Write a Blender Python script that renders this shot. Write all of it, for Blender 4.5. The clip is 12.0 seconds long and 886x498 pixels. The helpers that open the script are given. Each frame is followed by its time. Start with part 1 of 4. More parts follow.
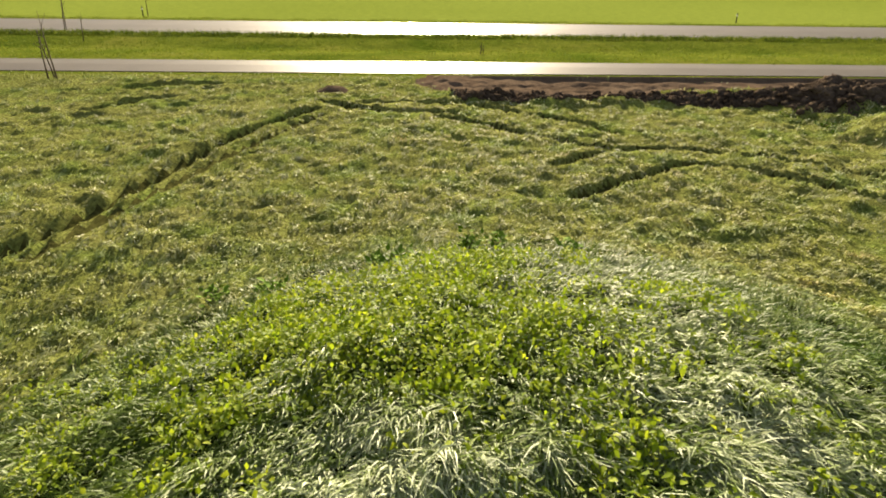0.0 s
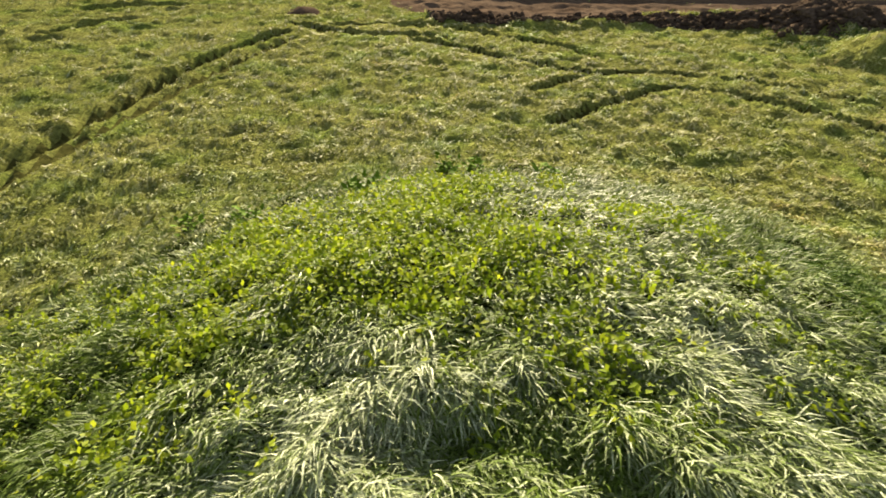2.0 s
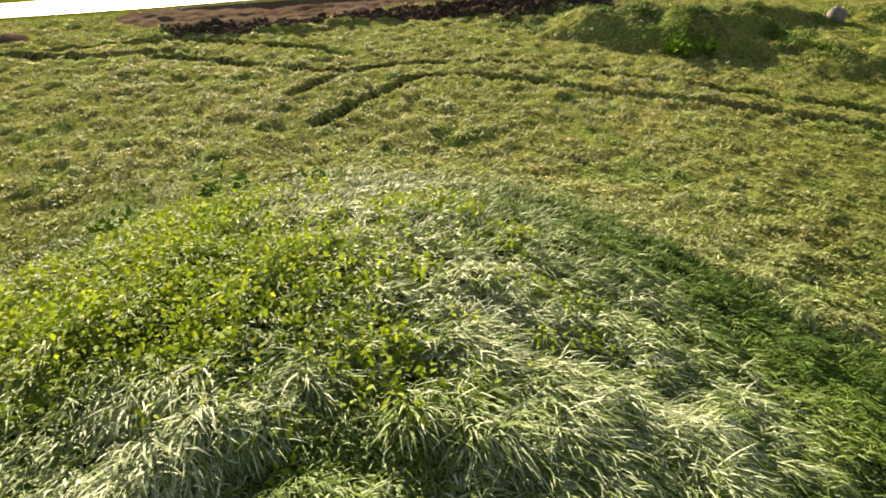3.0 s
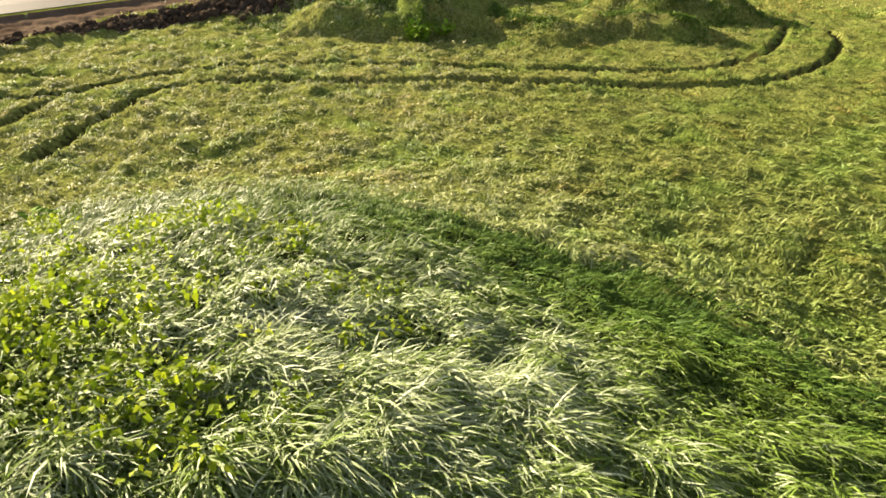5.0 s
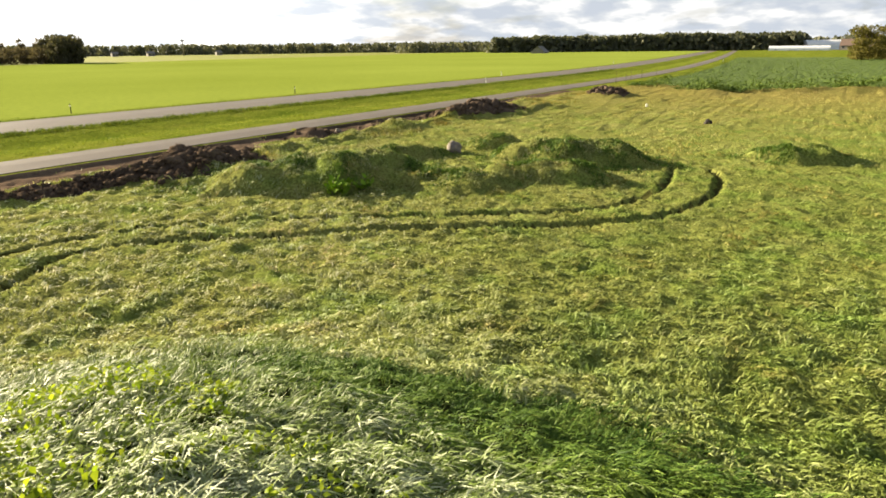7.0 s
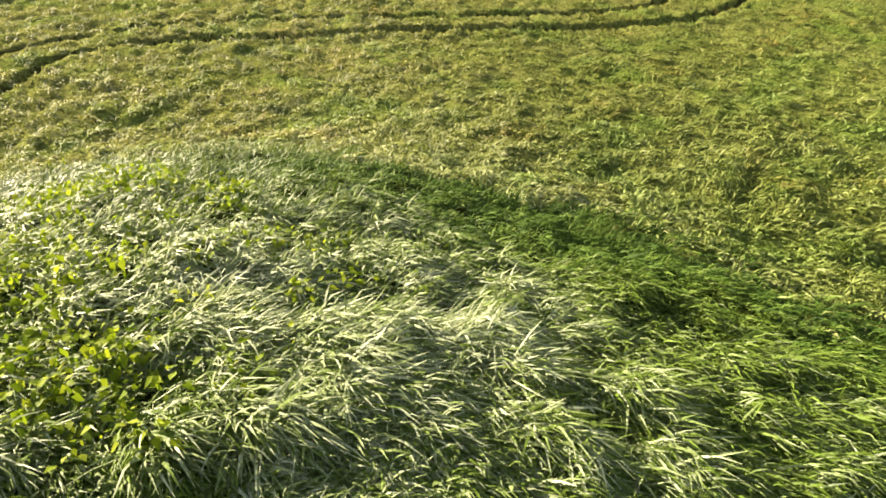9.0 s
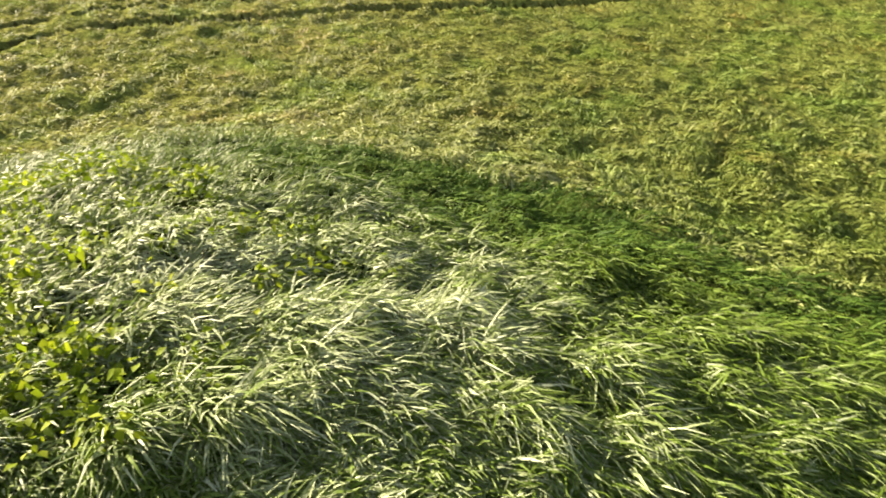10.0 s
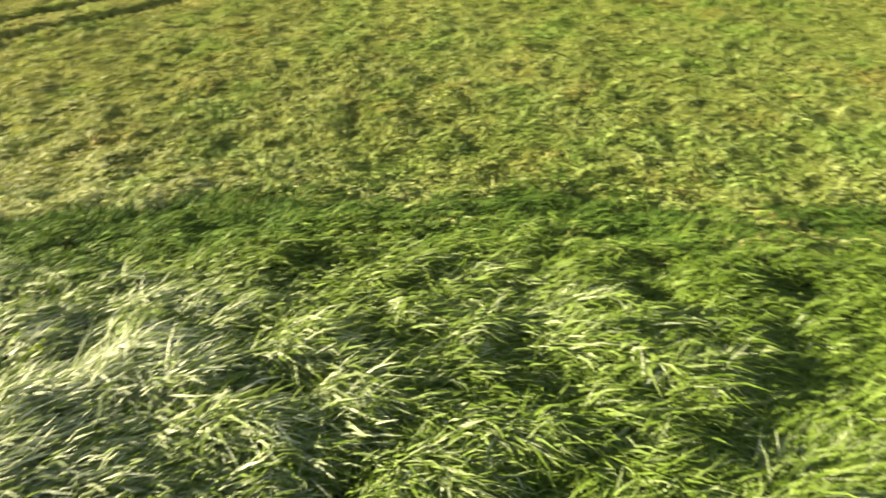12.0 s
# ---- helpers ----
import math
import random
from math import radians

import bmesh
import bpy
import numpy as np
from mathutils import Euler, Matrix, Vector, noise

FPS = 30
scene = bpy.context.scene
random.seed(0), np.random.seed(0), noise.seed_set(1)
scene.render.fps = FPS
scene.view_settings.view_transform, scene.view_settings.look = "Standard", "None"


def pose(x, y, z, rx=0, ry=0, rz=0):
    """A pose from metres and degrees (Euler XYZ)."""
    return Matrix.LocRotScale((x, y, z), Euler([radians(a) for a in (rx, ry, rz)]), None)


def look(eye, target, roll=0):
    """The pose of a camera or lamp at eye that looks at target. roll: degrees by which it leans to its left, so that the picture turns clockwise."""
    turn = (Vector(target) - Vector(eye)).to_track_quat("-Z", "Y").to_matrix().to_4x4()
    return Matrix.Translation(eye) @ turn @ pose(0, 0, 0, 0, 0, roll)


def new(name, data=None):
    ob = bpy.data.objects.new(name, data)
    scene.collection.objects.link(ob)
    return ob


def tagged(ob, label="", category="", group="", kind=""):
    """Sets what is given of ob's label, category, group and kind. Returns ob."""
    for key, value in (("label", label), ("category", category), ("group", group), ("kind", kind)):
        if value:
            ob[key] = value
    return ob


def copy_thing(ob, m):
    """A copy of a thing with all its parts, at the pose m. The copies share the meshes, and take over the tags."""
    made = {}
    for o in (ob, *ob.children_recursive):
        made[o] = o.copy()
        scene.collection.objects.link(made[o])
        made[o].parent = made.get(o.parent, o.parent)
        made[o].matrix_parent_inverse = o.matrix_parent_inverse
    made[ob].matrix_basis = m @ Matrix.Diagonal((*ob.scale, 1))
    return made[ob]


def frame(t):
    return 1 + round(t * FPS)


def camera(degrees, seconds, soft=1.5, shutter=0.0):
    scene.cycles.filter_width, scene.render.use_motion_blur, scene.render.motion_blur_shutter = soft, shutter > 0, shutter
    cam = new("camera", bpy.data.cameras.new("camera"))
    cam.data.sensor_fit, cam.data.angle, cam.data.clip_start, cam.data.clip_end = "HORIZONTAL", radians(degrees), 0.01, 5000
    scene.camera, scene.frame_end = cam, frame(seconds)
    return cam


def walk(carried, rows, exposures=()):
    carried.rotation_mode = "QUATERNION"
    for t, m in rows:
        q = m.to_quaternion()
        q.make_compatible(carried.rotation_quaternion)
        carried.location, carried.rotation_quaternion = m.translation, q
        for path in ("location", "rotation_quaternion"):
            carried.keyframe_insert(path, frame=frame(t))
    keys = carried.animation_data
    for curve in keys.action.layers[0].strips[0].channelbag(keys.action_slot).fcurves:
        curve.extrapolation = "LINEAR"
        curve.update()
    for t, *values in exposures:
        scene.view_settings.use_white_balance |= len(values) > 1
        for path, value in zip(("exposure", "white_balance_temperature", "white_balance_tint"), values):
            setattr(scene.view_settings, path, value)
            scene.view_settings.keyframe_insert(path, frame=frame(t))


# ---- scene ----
cam = camera(71.3, 12.0, soft=1.7, shutter=0.2)
# seconds, x, y, z, yaw, pitch, lean to the right
ROWS = [
    (0.0, 0.0, 0.0, 4.4, 0.0, -25.74, -0.86),
    (0.5, -0.008, -0.003, 4.382, -0.17, -29.1, -1.04),
    (1.0, -0.007, -0.032, 4.395, -0.05, -29.22, -0.73),
    (1.5, -0.017, -0.033, 4.374, -0.73, -32.33, -1.03),
    (2.0, 0.028, -0.034, 4.364, -2.32, -32.19, -1.36),
    (2.1, 0.06, -0.036, 4.365, -5.2, -32.0, -1.2),
    (2.2, 0.11, -0.039, 4.367, -9.4, -31.8, -0.95),
    (2.3, 0.17, -0.042, 4.37, -14.0, -31.5, -0.6),
    (2.5, 0.246, -0.048, 4.374, -19.04, -31.21, -0.26),
    (2.7, 0.242, -0.072, 4.393, -20.89, -31.42, -0.44),
    (4.3, 0.391, 0.107, 4.157, -44.2, -31.83, -0.19),
    (4.5, 0.384, 0.114, 4.12, -46.61, -31.5, -0.31),
    (5.0, 0.421, 0.167, 4.125, -46.48, -31.49, -0.37),
    (5.3, 0.428, 0.157, 4.117, -47.2, -29.9, -0.37),
    (5.5, 0.433, 0.15, 4.112, -49.43, -25.45, -0.37),
    (5.7, 0.43, 0.15, 4.12, -51.3, -20.9, -0.35),
    (6.0, 0.425, 0.149, 4.138, -53.24, -16.78, -0.32),
    (6.5, 0.434, 0.162, 4.131, -53.78, -17.17, -0.23),
    (6.7, 0.44, 0.157, 4.115, -53.84, -17.13, 0.23),
    (8.3, 0.501, 0.28, 3.989, -53.64, -24.56, 0.43),
    (8.5, 0.5, 0.277, 3.99, -53.26, -24.39, 0.61),
    (8.7, 0.495, 0.275, 3.97, -52.95, -28.8, 0.6),
    (9.0, 0.486, 0.272, 3.93, -52.59, -35.14, 0.56),
    (9.5, 0.494, 0.281, 3.923, -52.45, -35.94, -0.06),
    (10.0, 0.533, 0.236, 3.919, -55.07, -36.88, 0.65),
    (10.1, 0.55, 0.205, 3.918, -59.2, -37.1, 0.95),
    (10.2, 0.57, 0.17, 3.917, -63.6, -37.3, 1.25),
    (10.3, 0.59, 0.13, 3.915, -68.0, -37.5, 1.55),
    (10.5, 0.613, 0.076, 3.912, -73.8, -37.94, 1.99),
    (11.0, 0.598, 0.086, 3.912, -73.93, -38.18, 1.59),
    (11.5, 0.589, 0.084, 3.921, -74.17, -38.42, 1.75),
    (11.7, 0.585, 0.07, 3.921, -75.4, -38.4, 1.78),
    (11.8, 0.58, 0.05, 3.921, -77.8, -38.45, 1.82),
    (11.9, 0.574, 0.015, 3.921, -82.8, -38.55, 1.92),
    (12.0, 0.567, -0.026, 3.921, -88.52, -38.65, 2.02),
]
walk(cam, [(t, pose(x, y, z, 90 + pitch, 0, yaw) @ pose(0, 0, 0, 0, 0, -lean)) for t, x, y, z, yaw, pitch, lean in ROWS],
     exposures=[(0.0, 1.63), (2.5, 1.67), (4.5, 1.68), (4.9, 1.95), (6.5, 1.94), (8.5, 1.97), (10.2, 1.92), (11.0, 2.1), (12.0, 2.1)])

# ---- sky and sun ----
SUN_YAW, SUN_UP = 3.0, 17.0          # degrees to the left of +y, degrees above the horizon
sun = new("sun", bpy.data.lights.new("sun", "SUN"))
sun.data.energy, sun.data.angle, sun.data.color = 5.0, radians(0.6), (1.0, 0.85, 0.60)
to_sun = Vector((-math.sin(radians(SUN_YAW)) * math.cos(radians(SUN_UP)), math.cos(radians(SUN_YAW)) * math.cos(radians(SUN_UP)), math.sin(radians(SUN_UP))))
sun.matrix_world = look((0, 0, 60), Vector((0, 0, 60)) - to_sun)


def node(tree, kind, links=(), **values):
    """A shader node; links: (input, socket or value) pairs; values: the node's own settings."""
    n = tree.nodes.new(kind)
    if "operation" in values:
        n.operation = values["operation"]
    if "data_type" in values:
        n.data_type, n.blend_type = values["data_type"], values["blend_type"]
    if "bands" in values:
        n.bands_direction = values["bands"]
    for where, what in links:
        if isinstance(what, bpy.types.NodeSocket):
            tree.links.new(what, n.inputs[where])
        else:
            n.inputs[where].default_value = what
    return n


def ramp(tree, fac, stops, mode="LINEAR"):
    n = node(tree, "ShaderNodeValToRGB", [(0, fac)])
    n.color_ramp.interpolation = mode
    while len(n.color_ramp.elements) < len(stops):
        n.color_ramp.elements.new(0.5)
    for e, (at, colour) in zip(n.color_ramp.elements, stops):
        e.position, e.color = at, (*colour, 1) if len(colour) == 3 else colour
    return n.outputs[0]


def mixed(tree, fac, a, b, blend="MIX"):
    n = node(tree, "ShaderNodeMix", data_type="RGBA", blend_type=blend)
    for i, what in ((0, fac), (6, a), (7, b)):
        if isinstance(what, bpy.types.NodeSocket):
            tree.links.new(what, n.inputs[i])
        else:
            n.inputs[i].default_value = (*what, 1) if isinstance(what, tuple) else what
    return n.outputs[2]


def calc(tree, op, a, b=0.0):
    n = node(tree, "ShaderNodeMath", [(0, a), (1, b)], operation=op)
    return n.outputs[0]


world = bpy.data.worlds.new("sky")
scene.world = world
world.use_nodes = True
wt = world.node_tree
wt.nodes.clear()
sky = node(wt, "ShaderNodeTexSky")
sky.sky_type, sky.sun_disc, sky.sun_elevation, sky.sun_rotation = "NISHITA", False, radians(SUN_UP), radians(-SUN_YAW)
sky.air_density, sky.dust_density = 1.0, 1.6
way = node(wt, "ShaderNodeTexCoord").outputs["Generated"]
up_there = node(wt, "ShaderNodeSeparateXYZ", [(0, way)]).outputs[2]
flatten = calc(wt, "DIVIDE", 1.0, calc(wt, "ADD", calc(wt, "ABSOLUTE", up_there), 0.26))
sheet = node(wt, "ShaderNodeVectorMath", [(0, way), (3, flatten)], operation="SCALE").outputs[0]                 # the cloud layer as it lies overhead
puffs = node(wt, "ShaderNodeTexNoise", [("Vector", sheet), ("Scale", 3.0), ("Detail", 4.0), ("Roughness", 0.5), ("Distortion", 0.25)])
cover = ramp(wt, puffs.outputs[0], [(0.33, (0.6, 0.6, 0.6)), (0.45, (1, 1, 1))])
belly = node(wt, "ShaderNodeTexNoise", [("Vector", sheet), ("Scale", 4.4), ("Detail", 4.5), ("Roughness", 0.52)])
shade = ramp(wt, belly.outputs[0], [(0.40, (5.3, 5.75, 6.4)), (0.50, (6.7, 6.95, 7.2)), (0.56, (8.6, 8.6, 8.5))])
to_dot = node(wt, "ShaderNodeVectorMath", [(0, way), (1, tuple(to_sun))], operation="DOT_PRODUCT").outputs["Value"]
bright = ramp(wt, to_dot, [(0.55, (1, 1, 1)), (0.97, (2.1, 2.0, 1.85))])
clouds = mixed(wt, 1.0, shade, bright, "MULTIPLY")
thick = calc(wt, "MULTIPLY", cover, ramp(wt, up_there, [(0.10, (1, 1, 1)), (0.40, (0.25, 0.25, 0.25))]))     # low clouds stand close together; unseen overhead cover is thinned to cut fill light
bg = node(wt, "ShaderNodeBackground", [("Color", mixed(wt, thick, sky.outputs[0], clouds)), ("Strength", 0.031)])
node(wt, "ShaderNodeOutputWorld", [("Surface", bg.outputs[0])])

# ---- the lie of the land ----
def lattice(x, y, seed):
    """Smooth value noise, about -1 to 1, one bump a metre."""
    xi, yi = np.floor(x).astype(np.int64), np.floor(y).astype(np.int64)
    u, v = x - xi, y - yi
    u, v = u * u * (3 - 2 * u), v * v * (3 - 2 * v)

    def h(i, j):
        n = (i * 374761393 + j * 668265263 + seed * 974711) & 0xFFFFFFFF
        n = ((n ^ (n >> 13)) * 1274126177) & 0xFFFFFFFF
        return ((n ^ (n >> 16)) & 0xFFFF) / 32767.5 - 1
    return (h(xi, yi) * (1 - u) + h(xi + 1, yi) * u) * (1 - v) + (h(xi, yi + 1) * (1 - u) + h(xi + 1, yi + 1) * u) * v


def rough(x, y, size, seed, octaves=3):
    total, gain = 0, 1.0
    for k in range(octaves):
        total = total + gain * lattice(x / size * 2 ** k + 17.3 * k, y / size * 2 ** k - 9.1 * k, seed + k)
        gain *= 0.5
    return total


def bend(x):
    """How far the road's line leaves y = const at x: nearly straight, then curving away."""
    far = np.maximum(np.asarray(x, float) - 75, 0)
    return 0.0426 * np.asarray(x, float) + 0.16 * far * far / (far + 90)


PATH, ROAD = (25.1, 27.95), (37.6, 44.2)

# wheel tracks pressed into the grass: control points on the plan, depth, half width
TRACKS = [
    ([(2.7, 11.7), (3.5, 12.4), (4.6, 13.2), (5.7, 13.95), (6.8, 13.65), (7.9, 12.85), (8.9, 11.6), (10.3, 10.2), (11.75, 8.75), (12.8, 7.4), (14.1, 5.8), (15.6, 4.65), (18.6, 4.15), (21.4, 4.5), (23.0, 5.25)], 0.14, 0.125),
    ([(2.5, 13.65), (3.8, 14.7), (5.1, 15.2), (6.2, 15.15), (7.2, 14.75), (8.4, 14.2), (9.2, 13.6), (10.4, 12.2), (12.0, 10.2), (13.4, 8.5), (14.85, 6.8), (16.4, 5.9), (19.1, 5.65), (22.0, 6.2), (23.4, 6.85)], 0.12, 0.11),
    ([(-7.2, 7.6), (-7.0, 8.7), (-6.7, 9.7), (-6.4, 11.1), (-6.05, 13.0), (-5.55, 15.3), (-4.8, 17.2), (-3.95, 18.9)], 0.15, 0.17),
    ([(-6.5, 8.6), (-6.05, 10.4), (-5.55, 12.4), (-5.0, 14.4), (-4.2, 16.6), (-3.55, 18.2)], 0.055, 0.12),
    ([(-3.9, 19.8), (-2.3, 19.1), (-0.6, 18.4), (1.15, 17.35), (2.6, 16.05), (4.2, 15.15)], 0.16, 0.115),
    ([(-2.7, 19.9), (-0.5, 19.85), (0.9, 19.5), (2.3, 18.85), (3.95, 17.65), (4.8, 16.4)], 0.13, 0.12),
    ([(-3.3, 19.2), (-2.2, 18.75), (-0.2, 18.75), (0.8, 18.3)], 0.12, 0.12),
    ([(-10.5, 18.2), (-9.8, 19.6), (-9.0, 20.3)], 0.17, 0.2),
    ([(-10.9, 21.6), (-9.9, 22.2), (-8.1, 22.4)], 0.18, 0.22),
]
# small hollows where the grass has parted: x, y, radius, depth
HOLLOWS = [(2.2, 3.5, 0.16, 0.16), (2.5, 3.15, 0.14, 0.12), (2.4, 2.26, 0.16, 0.14), (2.6, 1.9, 0.2, 0.14), (2.86, 1.25, 0.18, 0.14), (0.2, 2.12, 0.18, 0.15), (3.57, -1.34, 0.3, 0.14),
           (3.85, -2.66, 0.32, 0.16), (2.44, -0.94, 0.2, 0.12), (2.9, 0.2, 0.2, 0.12), (1.87, 0.45, 0.2, 0.14), (1.2, 2.5, 0.18, 0.12), (7.35, 12.05, 0.28, 0.16), (-6.9, 10.9, 0.35, 0.12), (-7.2, 13.2, 0.4, 0.12)]
# knots of taller matted grass: x, y, radius, height
KNOTS = [(8.1, 11.4, 0.35, 0.12), (5.1, 14.4, 0.5, 0.06), (-6.7, 14.4, 0.5, 0.08), (6.9, 16.6, 0.5, 0.08), (10.9, 10.9, 0.3, 0.07)]


def smooth_line(points, step=0.12):
    p = [Vector(q) for q in points]
    p = [2 * p[0] - p[1]] + p + [2 * p[-1] - p[-2]]
    out = []
    for a, b, c, d in zip(p, p[1:], p[2:], p[3:]):
        n = max(2, int((c - b).length / step))
        for k in range(n):
            t = k / n
            out.append(0.5 * (2 * b + (c - a) * t + (2 * a - 5 * b + 4 * c - d) * t * t + (3 * b - a - 3 * c + d) * t ** 3))
    return np.array([tuple(q) for q in out])


LINES = [(smooth_line(points), depth, half) for points, depth, half in TRACKS]


def track_mask(x, y):
    """0 on untouched grass, 1 in the bottom of a wheel track; and the depth there."""
    mask, deep, lip = np.zeros(x.shape), np.zeros(x.shape), np.zeros(x.shape)
    for line, depth, half in LINES:
        lo, hi = line.min(0) - 1, line.max(0) + 1
        near = np.nonzero((x > lo[0]) & (x < hi[0]) & (y > lo[1]) & (y < hi[1]))[0]
        for part_of in np.array_split(near, max(1, len(near) // 20000)):
            d = np.full(len(part_of), 9.0)
            for q in line:
                np.minimum(d, (x[part_of] - q[0]) ** 2 + (y[part_of] - q[1]) ** 2, out=d)
            wobble = half * np.where(x[part_of] > 15.5, 0.8, 1) * (1 + 0.18 * lattice(x[part_of] * 1.7, y[part_of] * 1.7, 41) + 0.12 * lattice(x[part_of] * 5, y[part_of] * 5, 42))
            m = np.exp(-(d / (1.15 * wobble) ** 2) ** 1.15)
            mask[part_of] = np.maximum(mask[part_of], m)
            deep[part_of] = np.maximum(deep[part_of], m * 1.45 * depth * np.where(x[part_of] > 15.5, 0.75, 1))
            lip[part_of] = np.maximum(lip[part_of], 0.4 * depth * np.exp(-((np.sqrt(d) / wobble - 1.8) / 0.5) ** 2))
    return mask, deep - lip * (1 - mask)


# heaps of overgrown earth: x, y, half length, half width, turn of the long side in degrees, height
HEAPS = [
    (14.2, 15.3, 4.4, 2.2, -49, 0.74), (16.4, 13.9, 1.7, 1.1, -40, 0.34), (12.7, 16.0, 1.3, 0.9, -50, 0.22), (16.8, 17.4, 2.6, 1.6, -49, 0.32), (19.7, 16.0, 1.8, 1.2, -40, 0.42),
    (22.2, 10.2, 3.2, 1.8, -67, 0.84), (18.6, 9.2, 2.4, 1.3, -60, 0.52), (16.2, 10.9, 1.7, 1.3, -50, 0.30), (23.6, 14.3, 1.6, 1.3, -50, 0.42),
    (26.5, 3.0, 1.7, 1.3, -60, 0.54), (27.7, 1.5, 1.5, 0.9, -60, 0.14), (58.8, 14.8, 3.0, 2.0, -80, 0.4), (68.0, 5.0, 9.0, 2.2, -53, 0.35),
]
# bare heaps on the strip of dug soil: x, v, radius, height
SOIL = [(12.0, 19.4, 1.9, 0.42), (13.9, 19.5, 2.0, 0.52), (33.5, 21.2, 2.6, 0.5), (36.2, 20.4, 2.6, 0.4), (22.9, 24.0, 1.3, 0.3),
        (54.0, 18.9, 2.4, 0.6), (26.5, 21.6, 2.0, 0.35), (41.0, 20.6, 3.0, 0.5), (-3.9, 21.75, 0.6, 0.14)]


def soil_mask(x, v):
    """1 on the strip of bare dug soil beside the path, and on the bare heaps."""
    edge = 19.55 + 0.45 * np.clip((9 - x) / 2, 0, 1) + 0.3 * rough(x, v, 1.6, 61, 2) + 2.0 * np.clip((x - 15) / 3, 0, 1) + 1.6 * np.clip((x - 36) / 4, 0, 1)
    wide = np.clip((v - edge) / 0.4, 0, 1) * np.clip((24.75 - v) / 0.25, 0, 1)
    wide = wide * np.clip((x + 0.8 + 1.2 * rough(x, v, 1.5, 62, 2)) / 1.5, 0, 1) * np.clip((62 - x) / 6, 0, 1)
    green = (rough(x, v, 1.3, 63, 2) > 0.25 - 0.3 * np.clip((x - 15) / 6, 0, 1) + 0.5 * np.clip((x - 22) / 3, 0, 1)) & (x > 14.5)
    sod = (x > 7.5) & (x < 11.6) & (np.abs(v - 21.4 - 0.2 * rough(x, v, 1.1, 65, 2)) < 0.5)              # a strip of sod left on the bank
    wide = np.where((green & (v < 23.6)) | sod, 0.0, wide)
    for cx, cv, radius, high in SOIL[:6] + SOIL[-1:]:
        wide = np.maximum(wide, np.clip(1.6 - 1.6 * np.hypot(x - cx, v - cv) / radius + 0.4 * rough(x, v, 0.8, 64, 2), 0, 1))
    return wide


def field_edge(v):
    """Where the meadow ends and the rank edge of the crop field begins."""
    return 59 + 0.76 * np.maximum(12 - v, 0) + 0.9 * np.maximum(v - 12, 0)


def from_ridge(x, y):
    """Distance from the top of the near mound, which is drawn out towards -y."""
    return np.hypot(x - 1.0, np.where(y > 3.2, (y - 3.2) * 0.93, (y - 3.2) * 0.40))


def lumpy(x, y):
    """The matted tufts that make up the surface of the meadow."""
    return (0.043 + 0.018 * np.clip((y - 8) / 4, 0, 1)) * rough(x, y, 0.27, 11, 2)


